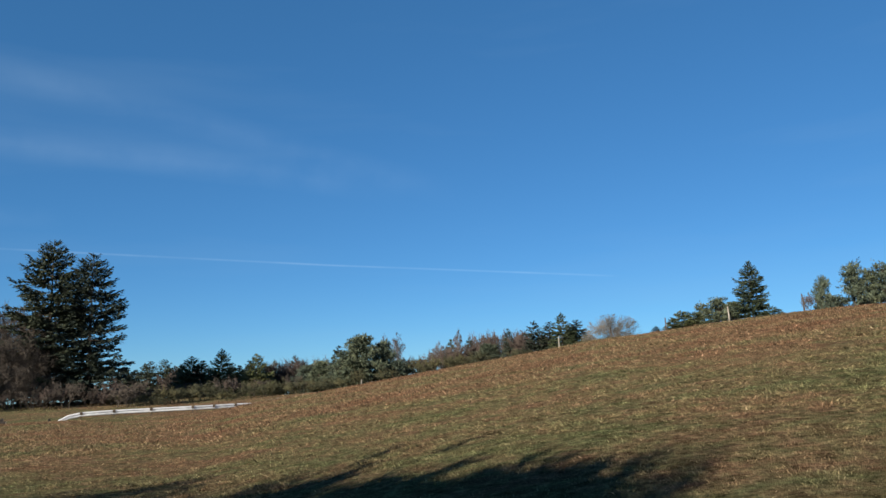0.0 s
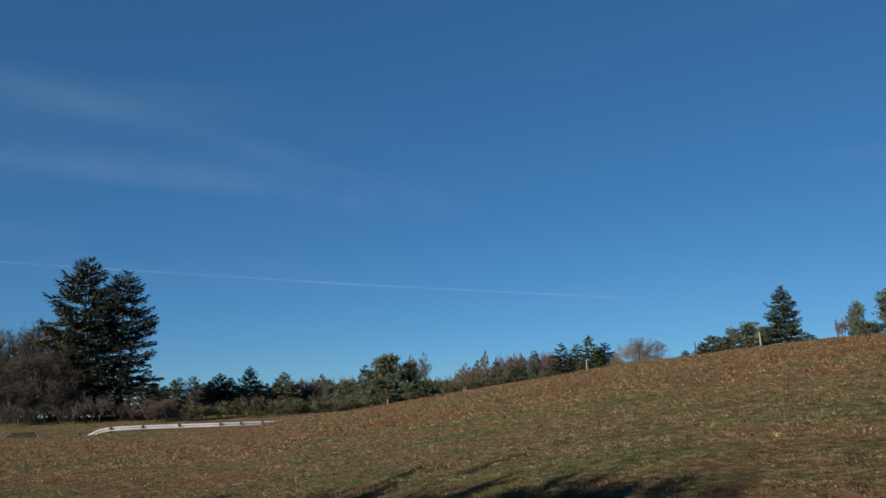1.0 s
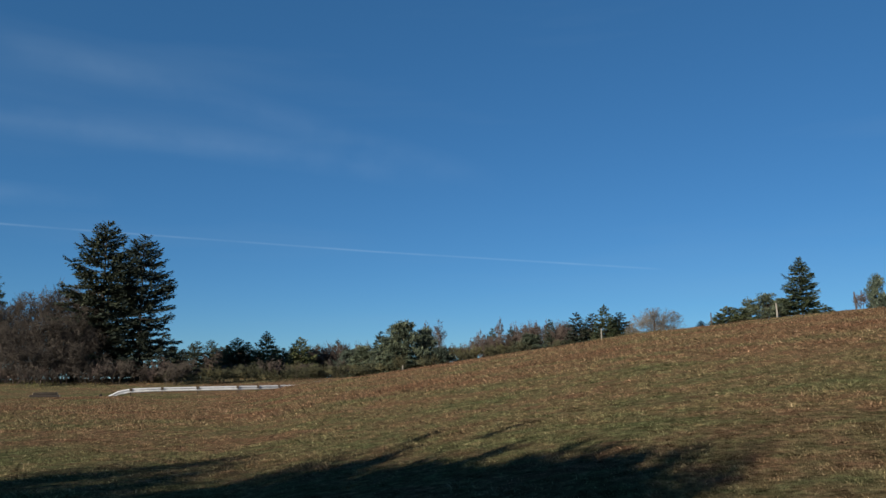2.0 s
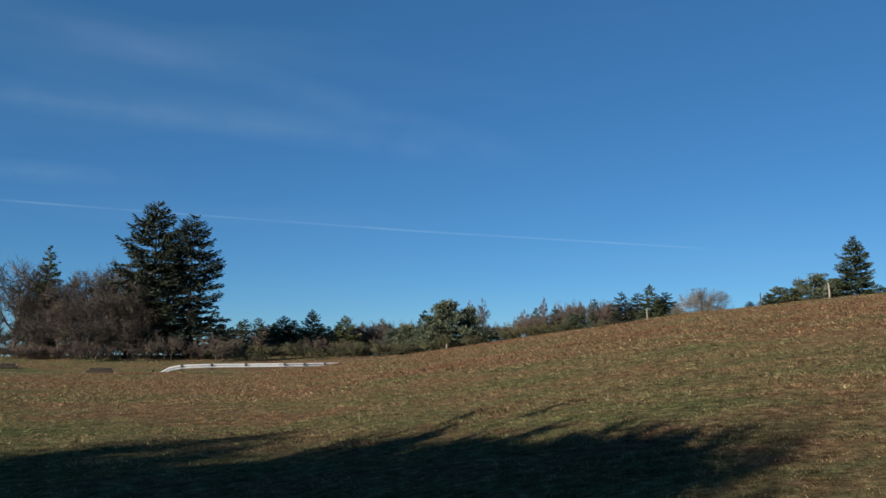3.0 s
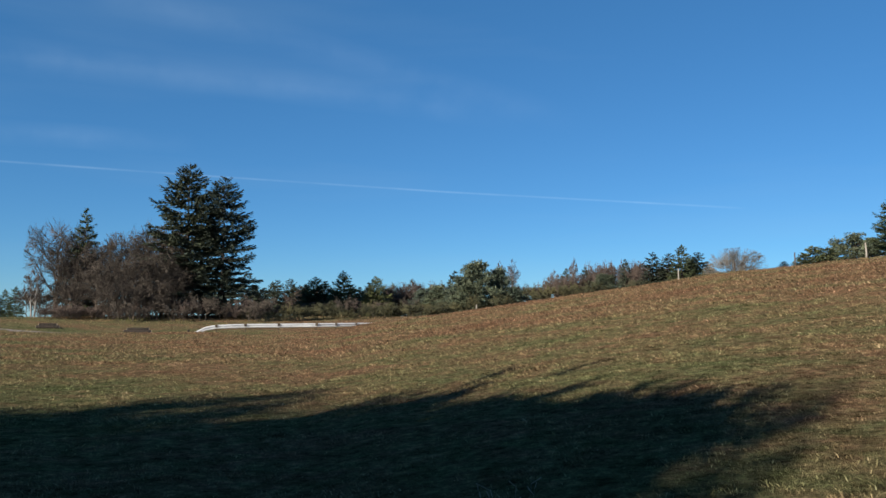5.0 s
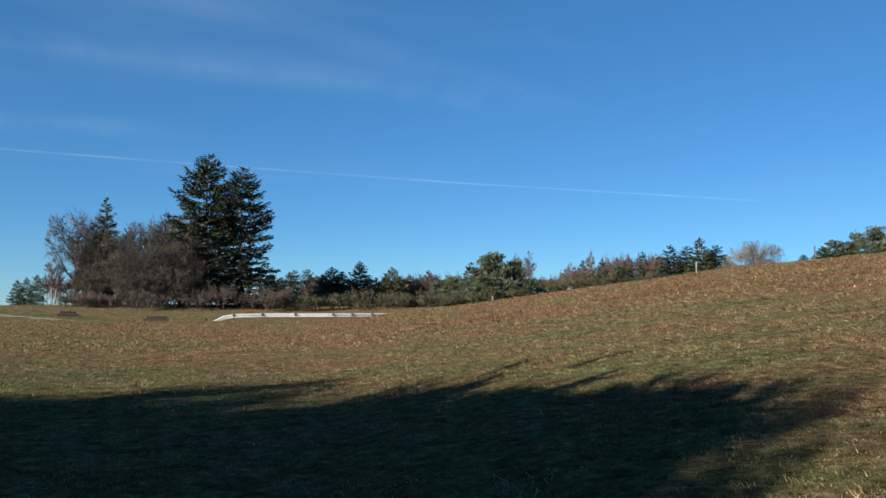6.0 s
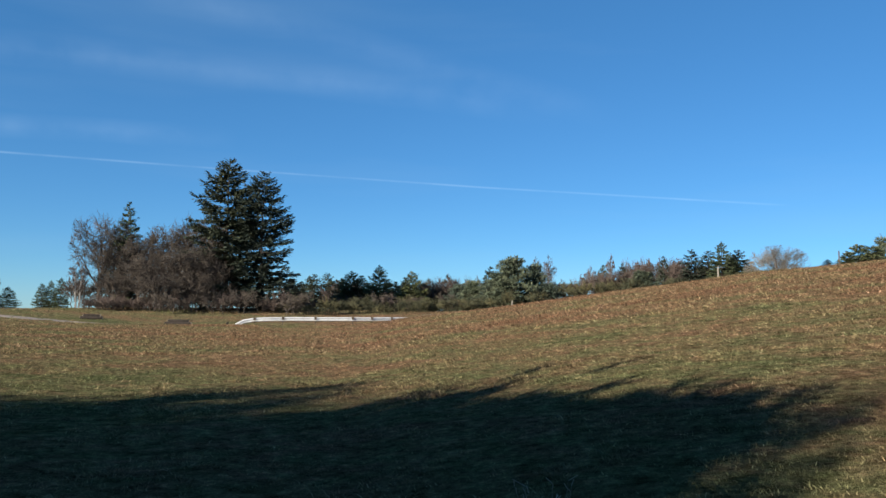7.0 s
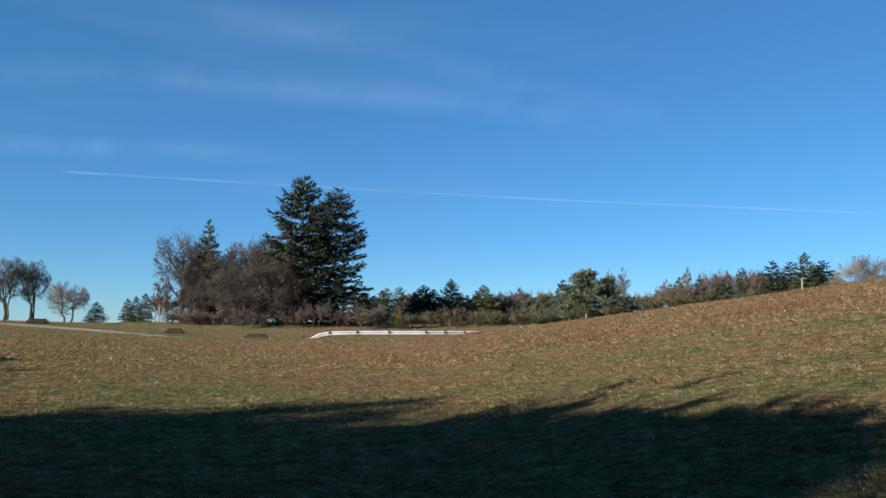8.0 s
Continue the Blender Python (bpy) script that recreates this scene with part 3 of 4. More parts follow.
BIRCH = [(36.0, 88, 3.35, 1.2), (3.2, 96, 4.7, 1.0), (4.15, 98, 4.4, 1.0), (0.2, 100, 3.8, 0.9), (-1.26, 100, 4.65, 0.8), (-3.9, 104, 4.4, 0.9), (-4.65, 104, 4.5, 0.7),
         (-5.6, 106, 4.3, 0.9), (0.6, 99, 3.3, 0.8), (-6.1, 105, 4.35, 0.8), (-2.5, 103, 4.1, 0.8), (-0.2, 101, 3.5, 0.7)]
ROUNDBARE = [(41.8, 112, 2.95, 3.0)]
FANBARE = [(-12.4, 90, 5.05, 3.5)]
DARKCON = [(20.3, 110, 2.95, 1.6), (19.4, 110, 3.05, 1.6), (21.2, 112, 2.4, 1.6), (22.0, 112, 2.5, 1.6), (18.7, 112, 2.6, 1.5), (10.6, 115, 3.1, 1.2), (-2.05, 100, 4.05, 0.8),
           (-4.9, 100, 4.55, 0.9), (-6.8, 96, 5.0, 1.5), (-7.9, 96, 4.9, 1.5), (-9.85, 95, 4.95, 1.5), (-10.5, 96, 4.3, 1.1), (7.45, 88, 3.75, 1.3), (-15.4, 68, 4.2, 0.4)]
YOUNG = [(17.6, 98, 3.2, 2.1), (16.9, 98, 2.9, 1.9), (18.3, 100, 2.6, 1.7), (15.6, 96, 3.65, 1.8), (14.4, 104, 2.5, 1.6), (13.2, 96, 3.28, 2.0), (12.4, 104, 2.4, 1.6),
         (-0.7, 104, 3.9, 1.3), (-9.4, 94, 4.4, 1.5), (-17.2, 72, 5.1, 1.0), (-18.0, 74, 4.95, 1.0), (-16.6, 70, 4.6, 0.7), (-23.4, 74, 4.85, 0.6)]
PINE = [(5.7, 84, 4.45, 2.5), (7.0, 86, 3.3, 1.9), (4.1, 86, 4.0, 1.5), (8.6, 90, 2.7, 1.7), (-3.4, 92, 3.5, 1.7), (9.6, 92, 2.4, 1.6), (3.3, 84, 2.5, 1.5), (6.6, 83, 2.6, 1.6)]
HILLPINE = [(-19.7, 78, 5.75, 1.5), (-18.7, 78, 5.5, 1.2), (-20.6, 80, 5.4, 1.2), (-26.3, 76, 6.6, 0.9), (-28.1, 78, 7.35, 1.6), (-29.0, 80, 6.9, 1.7), (-30.0, 80, 7.2, 1.7), (-26.9, 77, 5.4, 1.1)]
HILLSPRUCE = [(-21.9, 72, 8.2, 1.9)]

SHRUB = [(4, 0.7, 0.5, 0.06, 0.1), (5, 0.65, 0.6, 0.04, 0.15), (5, 0.6, 0.7, 0.02, 0.2), (0, 1, 1, 0.0, 0.2)]

# ---- plants: the wood edge behind the road ----
stand([conifer("fir_tree", 16.9, 5.4, FIR_NEEDLES, 11, "tall dark old fir with ragged drooping boughs", "pair of tall firs", 0.3, 0.42, 0.5, 8, 0.2, 0.05, 0.13)],
      topped([(26.57, 88, 11.05, 5.1)]), 1)
stand([conifer("fir_tree", 15.1, 3.7, FIR_NEEDLES, 12, "tall dark fir, slightly lower than its neighbour", "pair of tall firs", 0.21, 0.38, 0.47, 8, 0.24, 0.04, 0.13)],
      topped([(24.14, 86, 10.15, 3.8)]), 2)
stand([conifer("spruce_tree", 9, 2.6, SPRUCE_NEEDLES, 21, "dark green spruce with a pointed top", "spruces at the wood edge", 0.7, 0.30, 0.42, 7, 0.15),
       conifer("spruce_tree", 4.8, 1.9, SPRUCE_NEEDLES, 22, "small dark green spruce with a pointed top", "spruces at the wood edge", 0.8, 0.24, 0.32, 7, 0.2)], topped(SPRUCE), 3)
stand([conifer("hill_spruce", 5.1, 1.9, SPRUCE_NEEDLES, 25, "lone bushy spruce standing on the hill crest", "", 0.6, 0.22, 0.27, 8, 0.3, 0.01)], topped(HILLSPRUCE), 4)
stand([conifer("conifer_tree", 4.5, 1.5, FIR_NEEDLES, 31, "dark young conifer in the hedge", "dark conifers", 0.6, 0.26, 0.3, 7, 0.25),
       conifer("conifer_tree", 5, 1.6, FIR_NEEDLES, 32, "dark young conifer in the hedge", "dark conifers", 0.5, 0.26, 0.32, 7, 0.2, 0.03, 0.12)], topped(DARKCON), 5, 1.25)
stand([conifer("young_spruce", 4.6, 1.8, YOUNG_NEEDLES, 41, "young olive-green spruce in the hedge", "young spruces", 0.9, 0.24, 0.28, 8, 0.3, 0.01),
       conifer("young_spruce", 4.4, 2.0, YOUNG_NEEDLES, 42, "young olive-green spruce in the hedge", "young spruces", 0.8, 0.25, 0.28, 8, 0.3, 0.01),
       conifer("young_spruce", 1.4, 0.8, YOUNG_NEEDLES, 43, "very small bushy spruce on the hill crest", "young spruces", 0.5, 0.17, 0.16, 7, 0.3, 0.0)], topped(YOUNG), 6, 1.25)
stand([pine_tree("pine_tree", 5.0, 2.4, 51, "bushy blue-green pine with rounded needle pads", "pines", 0.0, 0.85, 2.4, 1.3, 0.52),
       pine_tree("pine_tree", 3.6, 1.6, 52, "bushy blue-green pine with rounded needle pads", "pines", 0.0, 0.8, 2.0, 1.2, 0.45),
       pine_tree("pine_tree", 2.4, 1.2, 53, "low bushy blue-green pine at the hedge foot", "pines", 0.0, 0.8, 1.6, 1.2, 0.5)], topped(PINE), 7, 1.45)
stand([pine_tree("hill_pine", 2.4, 1.2, 54, "low irregular pine on the hill crest", "pines on the hill crest", 0.0, 0.8, 1.5, 1.2),
       pine_tree("hill_pine", 3.4, 1.4, 55, "irregular pine on the hill crest", "pines on the hill crest", 0.05, 0.8, 1.0, 1.6)], topped(HILLPINE), 20, 1.1)
stand([crown_tree("bare_oak", 11, 3.4, 61, "leafless oak with an open spreading crown", "leafless tall trees", BARK, TWIGS, 0.06, 0.19, 0.010, 1, (20, 9, 6, 4), 0.5, 0.16, 0.2, 0.2),
       crown_tree("bare_oak", 8, 2.4, 62, "leafless tall tree with several trunks", "leafless tall trees", BARK, TWIGS, 0.1, 0.12, 0.009, 3, (21, 10, 6, 5), 0.5, 0.2, 0.2, 0.25)], topped(OAK), 8, 1.0, 1.04)
stand([crown_tree("leafless_tree", 8.5, 2.4, 71, "dense brown leafless tree with tangled twigs", "brown thicket trees", BARK, TWIGS, 0.08, 0.12, 0.013, 2, (16, 9, 6, 5), 0.6, 0.1, 0.3, 0.15),
       crown_tree("leafless_tree", 7.5, 2.5, 72, "dense brown leafless tree with tangled twigs", "brown thicket trees", BARK, TWIGS, 0.06, 0.12, 0.013, 1, (16, 9, 6, 5), 0.6, 0.08, 0.3, 0.12),
       crown_tree("leafless_tree", 5.5, 2.1, 73, "low brown leafless tree with tangled twigs", "brown thicket trees", BARK, TWIGS, 0.04, 0.08, 0.013, 2, (14, 9, 6, 5), 0.6, 0.08, 0.3, 0.1)], topped(THICKET), 9, 1.1, 1.07)
stand([crown_tree("russet_tree", 4.8, 1.9, 75, "low russet leafless tree with fine dense twigs", "russet leafless trees", BARK, RED_TWIGS, 0.04, 0.07, 0.013, 2, (12, 9, 6, 5), 0.55, 0.2, 0.25, 0.1)], topped(RUSSET), 21, 1.15, 1.16)
stand([crown_tree("birch_tree", 6, 0.9, 81, "slender leafless birch with a pale trunk", "birches", PALE_BARK, RED_TWIGS, 0.25, 0.08, 0.009, 1, (18, 6, 5, 4), 0.45, 0.3, 0.3, 0.3),
       crown_tree("birch_tree", 5, 0.9, 82, "slender leafless birch with a pale trunk", "birches", PALE_BARK, RED_TWIGS, 0.2, 0.07, 0.009, 2, (18, 6, 5, 4), 0.45, 0.3, 0.3, 0.3)], topped(BIRCH), 10)
stand([crown_tree("round_tree", 5.5, 2.9, 91, "pale grey leafless tree with a round crown", "", BARK, GREY_TWIGS, 0.05, 0.13, 0.009, 2, (20, 10, 6, 5), 0.55, 0.15, 0.18, 0.2)], topped(ROUNDBARE), 11)
stand([crown_tree("fan_shaped_tree", 3.6, 2.9, 92, "low pale grey leafless tree with a fan of fine branches", "", GREY_TWIGS, GREY_TWIGS, -0.3, 0.05, 0.007, 7, (42, 9, 5, 4), 0.4, 0.3, 0.08, 0.05)], topped(FANBARE), 19, 1.0, 1.06)


BROWN_SHRUBS = scatter(1, 32, 21, 31, 80, 85, 1.2, 2.5, 1.0, 1.7) + scatter(2, 28, 30, 35.6, 83, 89, 0.7, 1.5, 0.9, 1.5) + scatter(12, 18, 25, 35, 92, 97, 1.4, 2.4, 1.2, 1.8) + scatter(3, 10, 8, 20, 86, 94, 1.3, 2.2, 0.9, 1.5)
GREEN_SHRUBS = scatter(4, 34, 7, 23.5, 80, 90, 0.9, 1.8, 1.0, 1.7) + scatter(5, 16, -3, 7, 80, 92, 1.2, 2.0, 1.0, 1.5) + scatter(6, 5, -12, -4, 84, 92, 0.8, 1.4, 0.9, 1.3)
stand([bare_shrub("brown_shrub", 2.2, 1.4, 101, "leafless grey-brown shrub at the foot of the wood", "brown shrubs", SHRUB, 4, TWIGS, TWIGS, 0.03, 0.018, 0.3, 0.35, "shrub"),
       bare_shrub("brown_shrub", 1.6, 1.2, 102, "leafless russet shrub at the foot of the wood", "brown shrubs", SHRUB, 4, TWIGS, RED_TWIGS, 0.03, 0.018, 0.3, 0.4, "shrub")], BROWN_SHRUBS, 12)
stand([bare_shrub("broom_shrub", 1.8, 1.3, 111, "dense olive-green broom shrub beside the road", "broom shrubs", SHRUB, 5, BROOM, BROOM, 0.03, 0.02, 0.35, 0.4, "shrub"),
       bare_shrub("broom_shrub", 1.4, 1.2, 112, "dense olive-green broom shrub beside the road", "broom shrubs", SHRUB, 5, BROOM, BROOM, 0.03, 0.02, 0.35, 0.5, "shrub")], GREEN_SHRUBS, 13)

# ---- plants: the wood further back, and the trees behind the viewpoint ----
stand([conifer("far_conifer", 4.5, 2.0, FIR_NEEDLES, 121, "dark conifer of the wood behind the hedge", "conifers of the far wood", 0.5, 0.34, 0.36, 7, 0.2, 0.0)],
      scatter(7, 16, 7.5, 24, 112, 120, 4.0, 4.9, 1.8, 2.4) + scatter(8, 9, -11, 1, 106, 114, 3.0, 4.4, 1.3, 1.9), 14)
stand([crown_tree("far_bare_tree", 4.6, 2.2, 122, "russet leafless tree of the wood behind the hedge", "leafless trees of the far wood", BARK, RED_TWIGS, 0.05, 0.08, 0.018, 2, (12, 8, 6, 4), 0.6, 0.1, 0.25, 0.1)],
      scatter(9, 12, 7.5, 19, 104, 110, 3.6, 4.6, 1.8, 2.5) + scatter(10, 12, -9.5, 1.5, 99, 106, 3.2, 4.4, 1.4, 2.0), 15)


def shade_spot(u, v, h):
    """Place from the way along the sunlight and across it."""
    d = Vector((SUN_WAY.x, SUN_WAY.y, 0)).normalized()
    p = d * u + Vector((d.y, -d.x, 0)) * v
    return (math.degrees(math.atan2(-p.x, p.y)), p.length, h)


# Unseen pines close the wood edge to cast the meadow's shadow and cut sky light; leafless trees stand among and before
# them and let some sunlight through.
SHADE = [(-13, -4.3, 8.9, 1.5), (-12.5, -3.7, 8.9, 1.0), (-16, -4.0, 9.6, 1.5), (-12, -6.3, 8.4, 1.7), (-13.5, -7.9, 8.6, 1.7), (-12.5, -8.6, 7.0, 1.3), (-14, -5.4, 8.9, 1.7), (-17, -6.3, 9.5, 2.2), (-20, -7.6, 10.4, 2.0),
         (-21, -5.3, 11.2, 1.9), (-11, -15.5, 4.4, 2.4), (-12, -19, 5.0, 2.6), (-11, -22.5, 5.2, 2.6), (-12, -26, 5.8, 2.6), (-11, -29.5, 6.9, 2.4), (-12, -33, 6.0, 2.4),
         # From here on: pines added only to block sky light and deepen the shadow.
         (-20, -17, 6.4, 2.8), (-21, -23, 8.2, 2.8), (-10, 3.8, 9.0, 2.2), (-8, 7.5, 10.5, 2.6), (-9, 12, 11, 2.8), (-6, 16, 10, 2.8), (-14, 6, 12, 2.8),
         (-15, 10.5, 13, 3.0), (-13, 15.5, 13, 3.0), (-2, 20, 11, 3.0), (-20, 5, 12.5, 3.0), (-21, 12, 14, 3.2)]
stand([pine_tree("shade_pine", 9.6, 2.3, 131, "unseen dense dark pine behind the viewpoint, added for shade", "pines behind the viewpoint", 0.03, 2.9, 1.6, 0.65),
       pine_tree("shade_pine", 6.2, 2.4, 132, "unseen dense dark pine behind the viewpoint, added for shade", "pines behind the viewpoint", 0.03, 3.3, 0.9, 0.7)],
      [(*shade_spot(u, v, h), w) for u, v, h, w in SHADE], 16)
stand([pine_tree("tall_pine", 8.8, 2.3, 133, "tall pine with a high crown behind the viewpoint", "tall pines behind the viewpoint", 0.76, 1.3, 1.25)],
      [(*shade_spot(u, v, h), w) for u, v, h, w in [(-11, -3.4, 8.3, 1.3), (-12, -4.2, 8.7, 1.5)]], 17)
stand([crown_tree("wood_edge_tree", 9.5, 2.3, 134, "leafless tree among the pines behind the viewpoint", "leafless trees behind the viewpoint", BARK, TWIGS, 0.12, 0.13, 0.019, 1, (16, 9, 6, 5), 0.6, 0.1, 0.3, 0.15),
       crown_tree("wood_edge_tree", 9.5, 2.3, 135, "leafless tree among the pines behind the viewpoint", "leafless trees behind the viewpoint", BARK, TWIGS, 0.06, 0.13, 0.019, 2, (16, 9, 6, 5), 0.6, 0.1, 0.3, 0.15)],
      [(*shade_spot(u, v, h), w) for u, v, h, w in [(-12, -11.6, 9.4, 2.2), (-13.5, -12.4, 9.6, 1.8), (-12.5, -10.0, 9.3, 1.9), (-14, -8.6, 10.0, 2.0), (-12, -6.5, 9.2, 1.8), (-13, -4.8, 9.5, 1.8),
                                                    (-12.5, -3.2, 10.0, 1.4), (-12, -2.5, 9.8, 1.2), (-13.5, -10.8, 8.4, 2.0), (-14.5, -13.0, 6.6, 1.4), (-15, -11.0, 8.6, 1.8), (-30, -26, 13.5, 2.4)]], 18)

# ---- things on the land ----


def box_mesh(name, size, mat, bevel=0.01, shift=(0, 0, 0)):
    bm = bmesh.new()
    bmesh.ops.create_cube(bm, size=1)
    bmesh.ops.scale(bm, vec=size, verts=bm.verts)
    bmesh.ops.bevel(bm, geom=bm.edges[:], offset=bevel, segments=1, affect="EDGES")
    bmesh.ops.translate(bm, vec=shift, verts=bm.verts)
    me = bpy.data.meshes.new(name)
    bm.to_mesh(me)
    bm.free()
    me.materials.append(mat)
    return me


RAIL = [(26.0, 62.8, -0.98), (25.2, 62.9, -0.56), (24.44, 63, -0.41), (23.4, 63.1, -0.37), (22.45, 63.3, -0.34), (20.14, 63.7, -0.31), (17.46, 64.3, -0.27), (16.07, 64.9, -0.25), (14.63, 65.7, -0.22), (12.6, 67, -0.20)]
PROFILE = [(0.0, 0.155), (0.015, 0.13), (0.075, 0.115), (0.08, 0.06), (0.01, 0.03), (0.01, -0.03), (0.08, -0.06), (0.075, -0.115), (0.015, -0.13), (0.0, -0.155)]


def build_guardrail():
    root = tagged(new("guardrail"), "pale galvanised steel guardrail along the road bend", "guardrail")
    pts = [Vector((*spot(a, d).xy, EYE + d * math.tan(radians(e)))) for a, d, e in RAIL]
    root.location = spot(RAIL[3][0], RAIL[3][1])
    back = Matrix.Translation(-root.location)
    for i in range(len(pts) - 1):
        verts, faces = [], []
        for p, q in ((pts[i], pts[max(i - 1, 0)]), (pts[i + 1], pts[min(i + 2, len(pts) - 1)])):
            d = (pts[i + 1] - pts[i]).normalized()
            s = Vector((d.y, -d.x, 0)).normalized()
            if s.dot(p) > 0:
                s = -s
            for o, z in PROFILE:
                verts.append(p + s * o + Vector((0, 0, z)))
            for o, z in PROFILE:
                verts.append(p + s * (o - 0.006) + Vector((0, 0, z)))
        n = len(PROFILE)
        for k in range(n - 1):
            faces += [(k, k + 1, 2 * n + k + 1, 2 * n + k), (n + k, 3 * n + k, 3 * n + k + 1, n + k + 1)]
        faces += [(0, 2 * n, 3 * n, n), (n - 1, 2 * n - 1, 4 * n - 1, 3 * n - 1)]
        part("beam", mesh_of("beam", [back @ v for v in verts], faces, [STEEL]), root)
    post = box_mesh("post", (0.1, 0.06, 1.0), BARK, 0.012)
    spacer = box_mesh("spacer", (0.1, 0.1, 0.22), BARK, 0.015)
    for p in [pts[2]] + pts[4:]:
        out = Vector((p.x, p.y, 0)).normalized()
        for me, o, z in ((post, 0.12, -0.32), (spacer, 0.05, 0.02)):
            ob = part("post" if me is post else "spacer", me, root)
            ob.location = back @ (p + out * o + Vector((0, 0, z)))
            ob.rotation_euler.z = math.atan2(out.y, out.x)
        cap = part("reflector_bracket", box_mesh("reflector_bracket", (0.03, 0.2, 0.2), BARK, 0.01), root, "dark bracket on the beam")
        cap.location = back @ (p - out * 0.1 + Vector((0, 0, 0.06)))
        cap.rotation_euler.z = math.atan2(out.y, out.x)


build_guardrail()


def fence_post(bearing, dist, h, r, lean, mat, seed, label):
    rng = np.random.default_rng(seed)
    bm = bmesh.new()
    n, rows = 8, 7
    rings = []
    for k in range(rows):
        t = k / (rows - 1)
        rad = r * (1.08 - 0.16 * t) * (0.9 if k == rows - 1 else 1)
        cx, cy = rng.normal(0, 0.006, 2)
        rings.append([bm.verts.new((cx + rad * math.cos(6.283 * j / n) * rng.uniform(0.92, 1.05), cy + rad * math.sin(6.283 * j / n) * rng.uniform(0.92, 1.05),
                                    -0.25 + (h + 0.25) * t + (rng.normal(0, 0.012) if k == rows - 1 else 0))) for j in range(n)])
    for a, b in zip(rings, rings[1:]):
        for j in range(n):
            bm.faces.new((a[j], a[(j + 1) % n], b[(j + 1) % n], b[j]))
    bm.faces.new(rings[-1])
    me = bpy.data.meshes.new("fence_post")
    bm.to_mesh(me)
    bm.free()
    me.materials.append(mat)
    ob = tagged(new("fence_post", me), label, "post", "fence posts along the crest")
    ob.matrix_basis = Matrix.Translation(spot(bearing, dist)) @ Matrix.Rotation(radians(lean), 4, "Y")


for k, (a, d, h, r, lean, mat, label) in enumerate([
        (-16.1, 64, 1.05, 0.05, -2, BARK, "dark wooden fence post on the crest"), (-20.35, 62.5, 1.1, 0.06, -4, OLD_WOOD, "pale leaning weathered wooden fence post on the crest"),
        (-25.1, 64, 1.35, 0.06, -3, BARK, "thin dark leaning wooden fence post on the crest"), (-8.55, 64, 0.9, 0.05, 0, OLD_WOOD, "pale weathered wooden fence post on the crest"),
        (-12.25, 65, 0.9, 0.06, 1, BARK, "dark wooden fence post before the round leafless tree"), (5.85, 64, 0.42, 0.05, 3, OLD_WOOD, "short pale weathered fence post below the pine"),
        (26.3, 62.6, 0.22, 0.1, 4, DARK_LOG, "low dark stump at the end of the guardrail")]):
    fence_post(a, d, h, r, lean, mat, 200 + k, label)


def log_pile(bearing, dist, length, label):
    """Two dark logs lying side by side, their pale sawn ends showing."""
    root = tagged(new("log_pile"), label, "logs", "logs by the road")
    rng = np.random.default_rng(int(bearing * 10))
    for j, (o, z, r) in enumerate(((0.0, 0.13, 0.14), (0.28, 0.12, 0.13), (0.14, 0.34, 0.12))):
        segs = []
        n = 5
        L = length * (1 - 0.1 * j)
        for k in range(n):
            segs.append((-L / 2 + L * k / n, o, z, -L / 2 + L * (k + 1) / n, o, z, r * rng.uniform(0.94, 1.05), r * rng.uniform(0.94, 1.05)))
        for k in range(n - 1):
            segs[k + 1] = (*segs[k + 1][:6], segs[k][7], segs[k + 1][7])
        v, f = tubes(segs, 10)
        ob = part("log", mesh_of("log", v, f, [DARK_LOG]), root)
        for e, seg in ((-1, segs[0]), (1, segs[-1])):
            v, f = tubes([(e * (L / 2 - 0.02), o, z, e * (L / 2 + 0.012), o, z, r * 1.0, r * 0.97)], 10)
            f.append(list(range(10, 20)))
            part("sawn_end", mesh_of("sawn_end", v, f, [SAWN]), ob, "pale sawn face")
    p = spot(bearing, dist)
    root.matrix_basis = Matrix.Translation(p) @ Matrix.Rotation(math.atan2(p.y, p.x) - 1.57 - 0.16, 4, "Z")


log_pile(29.6, 64.5, 2.0, "dark logs with pale sawn ends lying on the verge")
log_pile(35.1, 75, 1.8, "dark logs with pale sawn ends beside the road")
log_pile(43.6, 84, 2.0, "dark logs with pale sawn ends at the roadside under leafless trees")


def dry_weed(bearing, dist, seed, count, tall):
    """A clump of thin dead stalks with small seed heads."""
    rng = np.random.default_rng(seed)
    root = tagged(new("dry_weed"), "clump of thin dead straw-coloured weed stalks in the grass", "weed", "dead weed stalks")
    for k in range(count):
        p = np.array([rng.normal(0, 0.07), rng.normal(0, 0.07), -0.02])
        d = np.array([rng.normal(0, 0.22), rng.normal(0, 0.22), 1.0])
        segs, r = [], 0.002
        for i in range(4):
            q = p + d * tall * rng.uniform(0.8, 1.15) / 4
            segs.append((*p, *q, r, r * 0.8))
            r *= 0.8
            if i > 1:
                e = q + np.array([rng.normal(0, 0.03), rng.normal(0, 0.03), 0.04])
                segs.append((*q, *e, 0.002, 0.0035))
            p, d = q, d + rng.normal(0, 0.12, 3)
        v, f = tubes(segs, 4)
        part("stalk", mesh_of("stalk", v, f, [SAWN]), root)
    root.location = spot(bearing, dist)


for k, (a, d, c, tall) in enumerate([(4.6, 5.6, 3, 0.18), (2.4, 5.5, 4, 0.2), (3.4, 5.3, 3, 0.14)]):
    dry_weed(a, d, 400 + k, c, tall)


